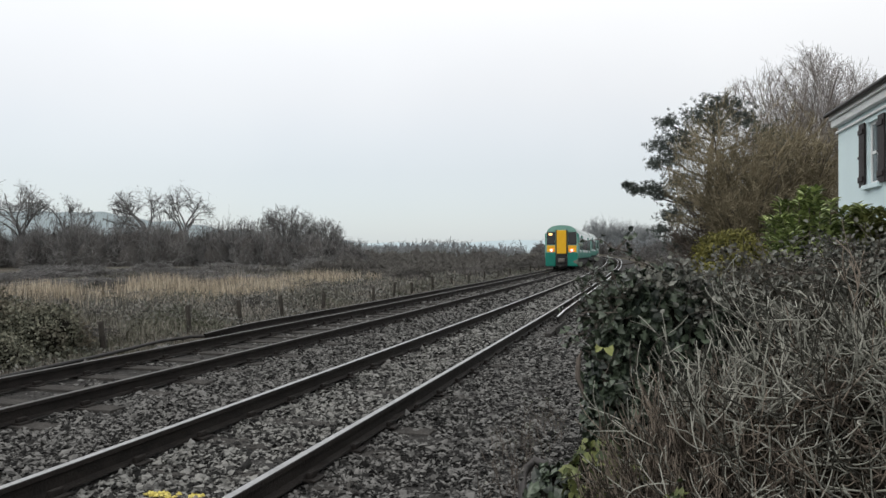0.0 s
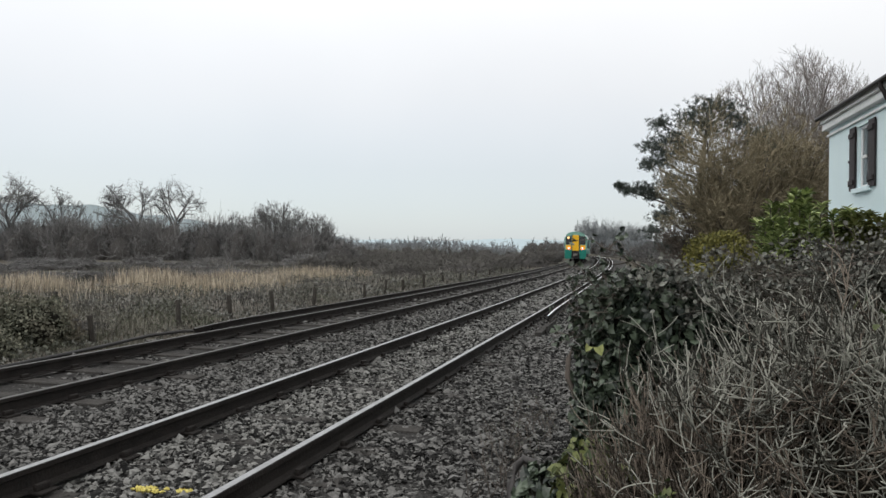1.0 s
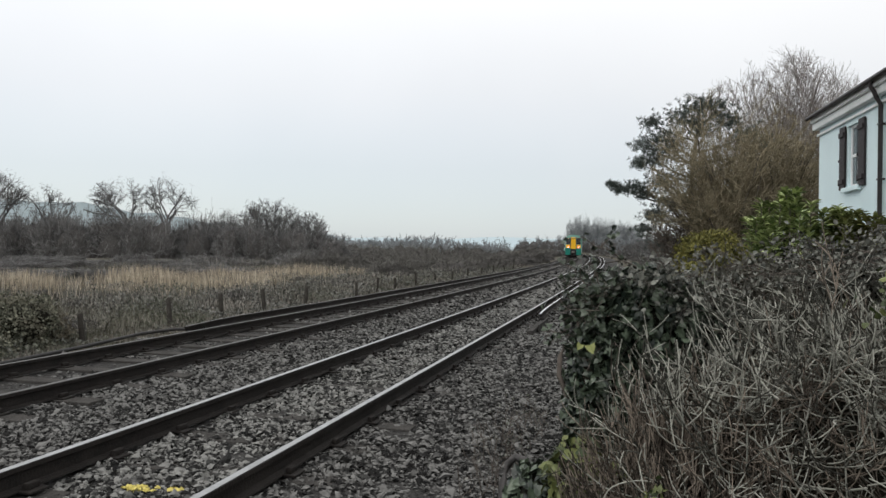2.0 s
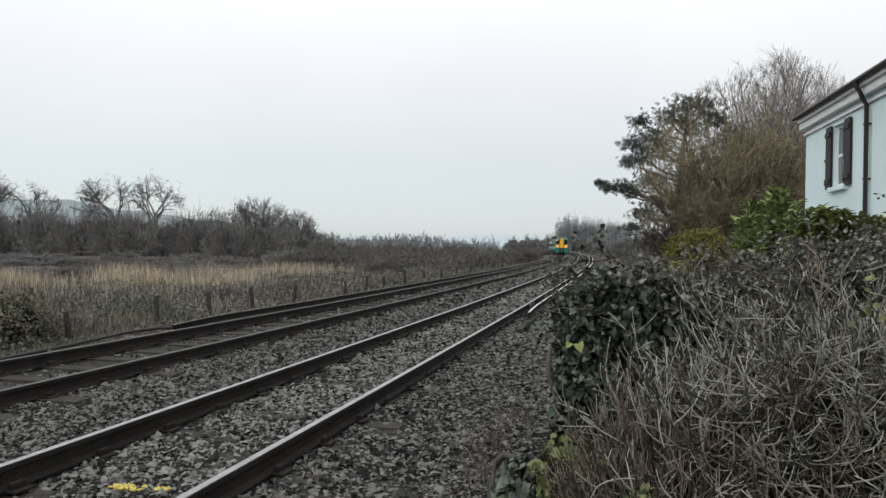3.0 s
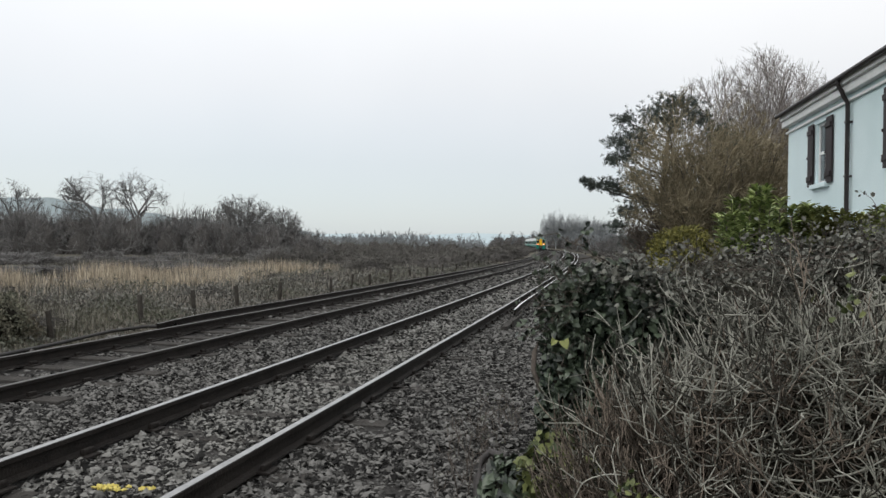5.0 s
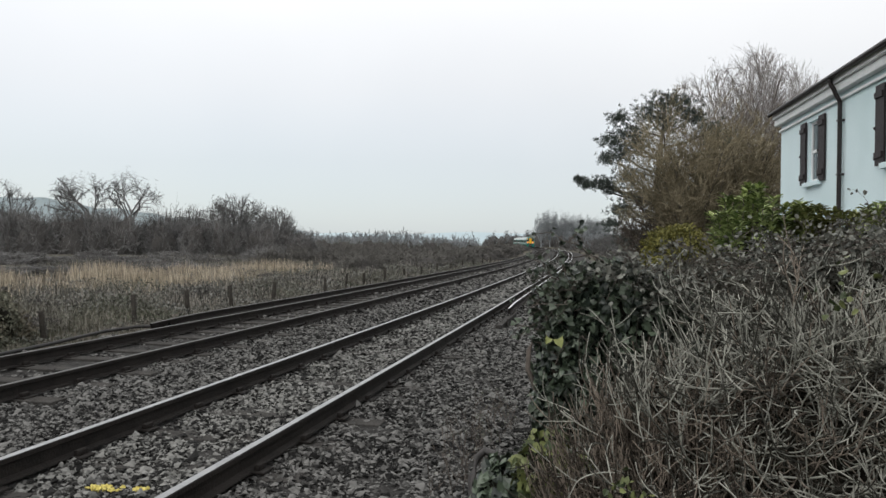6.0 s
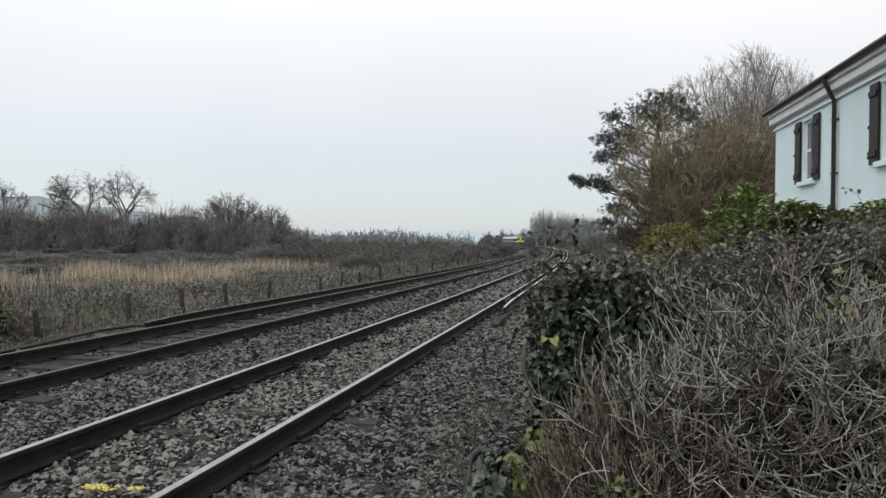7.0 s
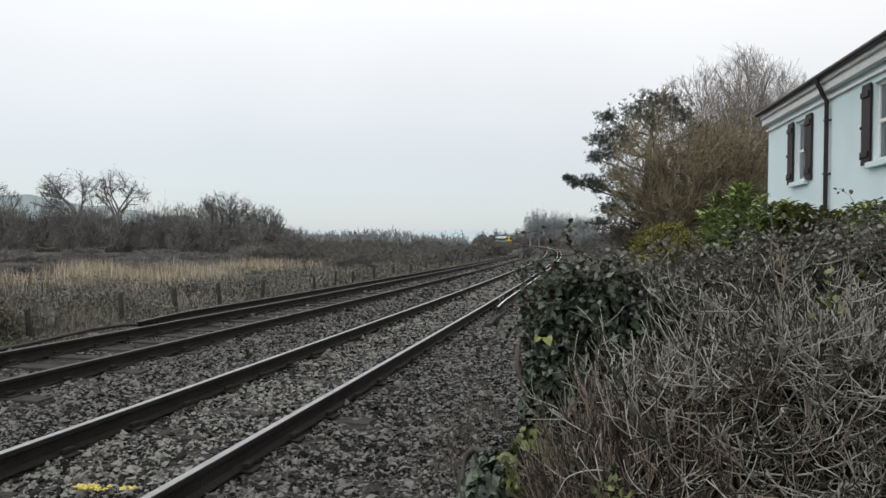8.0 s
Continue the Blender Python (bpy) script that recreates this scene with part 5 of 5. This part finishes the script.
def build_trees():
    # Far trunks and crowns take the twig colours that have haze painted in.
    oak = dict(group="field trees", least=0.014, wobble=0.24, thick=0.34, limb=0.12, spread=0.75, reach=0.93, sub=0.38, low=0.4, squash=0.1, up=0.03, held=False)
    crown_tree("oak_tree", "bare oak tree with twisted limbs above the field hedge", (-44.6, 97, -0.2), 4.7, (-1.0, 0, 7.4), (5.0, 3.6, 3.6), 8, (8, 8, 7), 251, M_HAZE_TWIG, M_TWIG_FAR, **oak)
    crown_tree("oak_tree", "bare oak tree with a broad crown above the hedge", (-40.0, 97.5, -0.2), 4.9, (1.0, 0, 7.8), (4.6, 3.6, 3.9), 8, (8, 8, 7), 252, M_HAZE_TWIG, M_TWIG_FAR, **oak)
    crown_tree("oak_tree", "tall bare tree standing at the edge of the field", (-62.5, 97, -0.2), 4.6, (0.0, 0, 8.2), (4.8, 3.8, 4.4), 9, (8, 8, 7), 253, M_HAZE_TWIG, M_TWIG_FAR, **oak)
    crown_tree("oak_tree", "smaller bare tree standing at the field edge", (-56.3, 98, -0.2), 3.8, (0.2, 0, 7.0), (3.7, 3.0, 3.5), 8, (8, 8, 7), 263, M_HAZE_TWIG, M_TWIG_FAR, **oak)
    thorn = dict(group="field trees", least=0.013, wobble=0.10, thick=0.2, limb=0.06, squash=0.1, reach=0.93, sub=0.30, up=0.02, spread=0.5, held=False)
    crown_tree("hawthorn_tree", "dense rounded leafless tree in the field hedge", (-26.6, 98, -0.2), 1.8, (0.4, 0, 4.6), (4.6, 4, 4.2), 64, (8, 6, 3), 54, M_TWIG_FAR, M_TWIG_FAR, **thorn)
    crown_tree("hawthorn_tree", "small rounded leafless tree in the field hedge", (-21.0, 98, -0.2), 1.4, (0, 0, 3.7), (2.9, 3, 3.4), 50, (7, 5, 3), 55, M_TWIG_FAR, M_TWIG_FAR, **thorn)
    crown_tree("hawthorn_tree", "low leafless hawthorn in the field hedge", (-32.4, 99, -0.2), 1.4, (0, 0, 3.6), (2.4, 2.2, 3.6), 40, (7, 5, 3), 64, M_TWIG_FAR, M_TWIG_FAR, **thorn)
    crown_tree("birch_tree", "tall bare pale-twigged tree behind the house", (19.7, 46, -0.3), 4.4, (0.2, 0, 8.2), (6.0, 4.4, 6.5), 40, (9, 8, 8), 56, M_TWIG_PALE, M_TWIG_PALE, thick=0.28, limb=0.055, least=0.0065, up=0.03, wobble=0.085, squash=-0.22, spread=0.42, reach=0.93, sub=0.33, lumps=0.03, low=0.28, held=False)
    crown_tree("bare_tree", "shaded dark bare tree against the house end", (18.2, 41, -0.3), 2.5, (0, 0, 4.6), (3.4, 3, 4.6), 22, (8, 6, 4), 65, M_BARK, M_BARK, limb=0.06, least=0.010)
    wil = dict(limb=0.05, thick=0.24, least=0.0075, up=0.04, wobble=0.13, spread=0.5, squash=0.45, low=0.15)
    crown_tree("willow_tree", "dense brown leafless tree with fine tangled twigs", (12.3, 34, -0.3), 2.2, (-0.2, 0, 4.9), (3.9, 3.0, 5.2), 64, (9, 8, 5), 57, M_BARK, M_TWIG_BROWN, **wil)
    crown_tree("willow_tree", "brown leafless tree with tangled twigs beside the line", (14.6, 35, -0.3), 2.2, (0, 0, 4.4), (3.0, 2.8, 4.8), 54, (9, 8, 5), 58, M_BARK, M_TWIG_BROWN, **wil)
    crown_tree("willow_tree", "low spreading brown leafless tree beside the line", (10.6, 35, -0.3), 1.2, (-0.1, 0, 2.4), (2.2, 2.2, 3.0), 40, (8, 7, 4), 66, M_BARK, M_BARK, **wil)
    build_pine()
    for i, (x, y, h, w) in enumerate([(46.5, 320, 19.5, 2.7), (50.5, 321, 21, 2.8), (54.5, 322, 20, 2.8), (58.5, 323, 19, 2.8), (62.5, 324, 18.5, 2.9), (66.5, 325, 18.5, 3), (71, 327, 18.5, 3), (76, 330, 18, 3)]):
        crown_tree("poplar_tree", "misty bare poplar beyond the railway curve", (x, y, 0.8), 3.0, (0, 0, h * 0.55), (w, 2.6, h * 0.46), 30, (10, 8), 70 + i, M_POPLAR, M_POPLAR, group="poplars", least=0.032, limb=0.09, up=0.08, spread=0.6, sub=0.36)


def build_pine():
    rng = np.random.default_rng(59)
    pine = empty("pine_tree", "dark green pine with ragged tufts leaning over the line", "tree", pose(12.0, 38, -0.3))
    tufts = [(-0.2, 9.3, 0.9), (0.8, 9.2, 0.9), (-1.2, 8.6, 0.9), (-2.6, 8.4, 0.6), (-2.0, 7.6, 0.8), (-3.0, 7.2, 0.7), (-2.5, 6.5, 0.8), (-1.4, 7.2, 0.9), (-0.4, 8.2, 0.9), (1.4, 8.6, 0.8), (-3.1, 6.3, 0.5),
             (-4.1, 5.0, 0.45), (-3.5, 5.05, 0.55), (-2.9, 4.8, 0.6), (-4.5, 5.25, 0.3), (-2.0, 5.4, 0.8), (-2.4, 3.6, 0.7), (-2.9, 2.9, 0.6), (-1.6, 4.2, 0.9), (2.2, 7.8, 0.8), (3.0, 7.2, 0.8), (-2.0, 2.2, 0.9)]
    T = np.array([(x, rng.uniform(-0.6, 0.6), z + 0.08) for x, z, r in tufts])
    trunk = np.array([(0, 0, -0.3), (-0.3, 0, 2.6), (-0.5, 0, 5.2), (-0.3, 0, 7.4), (-0.1, 0, 9.0)])
    pieces = [tubes([trunk], [[0.24, 0.2, 0.16, 0.1, 0.04]], 8)]
    z0 = np.clip(T[:, 2] - 0.9, 1.0, 8.6)
    S = np.c_[np.interp(z0, trunk[:, 2], trunk[:, 0]), np.zeros(len(T)), z0]
    mid = (S + T) / 2 + np.array([0, 0, -0.15])
    pieces.append(tubes(np.stack([S, mid, T], 1), np.tile([0.06, 0.045, 0.02], (len(T), 1)), 5))
    V, F = joined(pieces)
    part("trunk", mesh_np("trunk", V, F, M_BARK, True), None, pine)
    made = []
    for (x, z, r), t in zip(tufts, T):
        for k in range(int(190 * r / 0.8)):
            c = t + rng.normal(size=3) * np.array([r * 0.5, r * 0.5, r * 0.30])
            m = 13
            d = unit(rng.normal(size=(m, 3)) + np.array([0, 0, 0.9]))
            L = np.stack([c + d * 0.02, c + d * rng.uniform(0.08, 0.20, m)[:, None]], 1)
            made.append(slips(L, np.tile([0.010, 0.005], (m, 1))))
    V, F = joined(made)
    part("needles", mesh_np("needles", V, F, M_PINE), None, pine, "dark green needle tufts")


def build_distance():
    # Backdrops that glow slightly, with the mist put into their materials.
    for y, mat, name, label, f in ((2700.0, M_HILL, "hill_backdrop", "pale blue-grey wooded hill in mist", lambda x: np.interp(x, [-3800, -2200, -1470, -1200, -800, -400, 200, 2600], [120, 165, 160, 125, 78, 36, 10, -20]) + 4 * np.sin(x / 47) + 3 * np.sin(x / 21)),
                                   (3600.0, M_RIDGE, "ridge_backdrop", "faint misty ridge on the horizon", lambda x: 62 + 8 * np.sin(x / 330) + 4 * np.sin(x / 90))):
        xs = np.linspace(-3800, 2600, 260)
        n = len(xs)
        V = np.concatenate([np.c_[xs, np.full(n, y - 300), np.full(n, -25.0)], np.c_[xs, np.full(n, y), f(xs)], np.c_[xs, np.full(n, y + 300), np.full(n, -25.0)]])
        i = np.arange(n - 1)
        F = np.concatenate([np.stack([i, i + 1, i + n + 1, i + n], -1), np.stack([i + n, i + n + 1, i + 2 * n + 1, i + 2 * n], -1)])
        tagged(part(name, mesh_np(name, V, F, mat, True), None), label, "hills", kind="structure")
    # far woods
    rng = np.random.default_rng(91)
    made = []
    for y0, x0, x1, n, h in ((330, -170, 20, 1000, 8), (235, -60, 14, 450, 4.2)):
        x = rng.uniform(x0, x1, n)
        y = y0 + rng.normal(0, 15, n)
        S = np.c_[x, y, ground_height(x, y) - 0.3]
        hh = h * (0.75 + 0.25 * soft_noise(x, y, 25.0)) * rng.uniform(0.6, 1.1, n)
        lv = grow(rng, S, np.tile([0, 0, 1.0], (n, 1)), hh * 0.7, 0.12, (9,), (0.7,), (0.5,), 0.1, 0.15, n=3, low=0.1)
        made.append(sticks(lv, (3, 3), 0.1))
    V, F = joined(made)
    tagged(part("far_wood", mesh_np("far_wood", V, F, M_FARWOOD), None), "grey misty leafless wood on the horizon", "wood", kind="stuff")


# ---------------------------------------------------------------- the place
build_ground()
build_distance()
build_bed()
build_house()
carriages = build_train()
build_trees()
build_bushes()
build_grass()
build_hedge()
build_posts()
build_lineside()
build_conductor(2 * GAUGE + SIX + 0.41, 12.6, 440, "raised conductor rail on pots along the far track", M_WORN)
build_conductor(-0.41, 18.2, 440, "conductor rail with sloping end beside the near track", M_BRIGHT)
build_track(GAUGE + SIX, "railway track with dull rails on dark timber sleepers", M_WORN, 60)
build_track(0.0, "railway track with polished rails sunk in stone ballast", M_SHINE, 45)
build_stones()


def motions():
    for i, car in enumerate(carriages):
        rows = []
        for k in range(17):
            t = k * 0.5
            s = 63.74 + 33.07 * t + 9.95 + 20.35 * i
            (x, y, z), h = line(s, 1.5 * GAUGE + SIX)
            rows.append((t, pose(float(x), float(y), float(z), 0, 0, math.degrees(float(h)))))
        walk(car, rows)


motions()
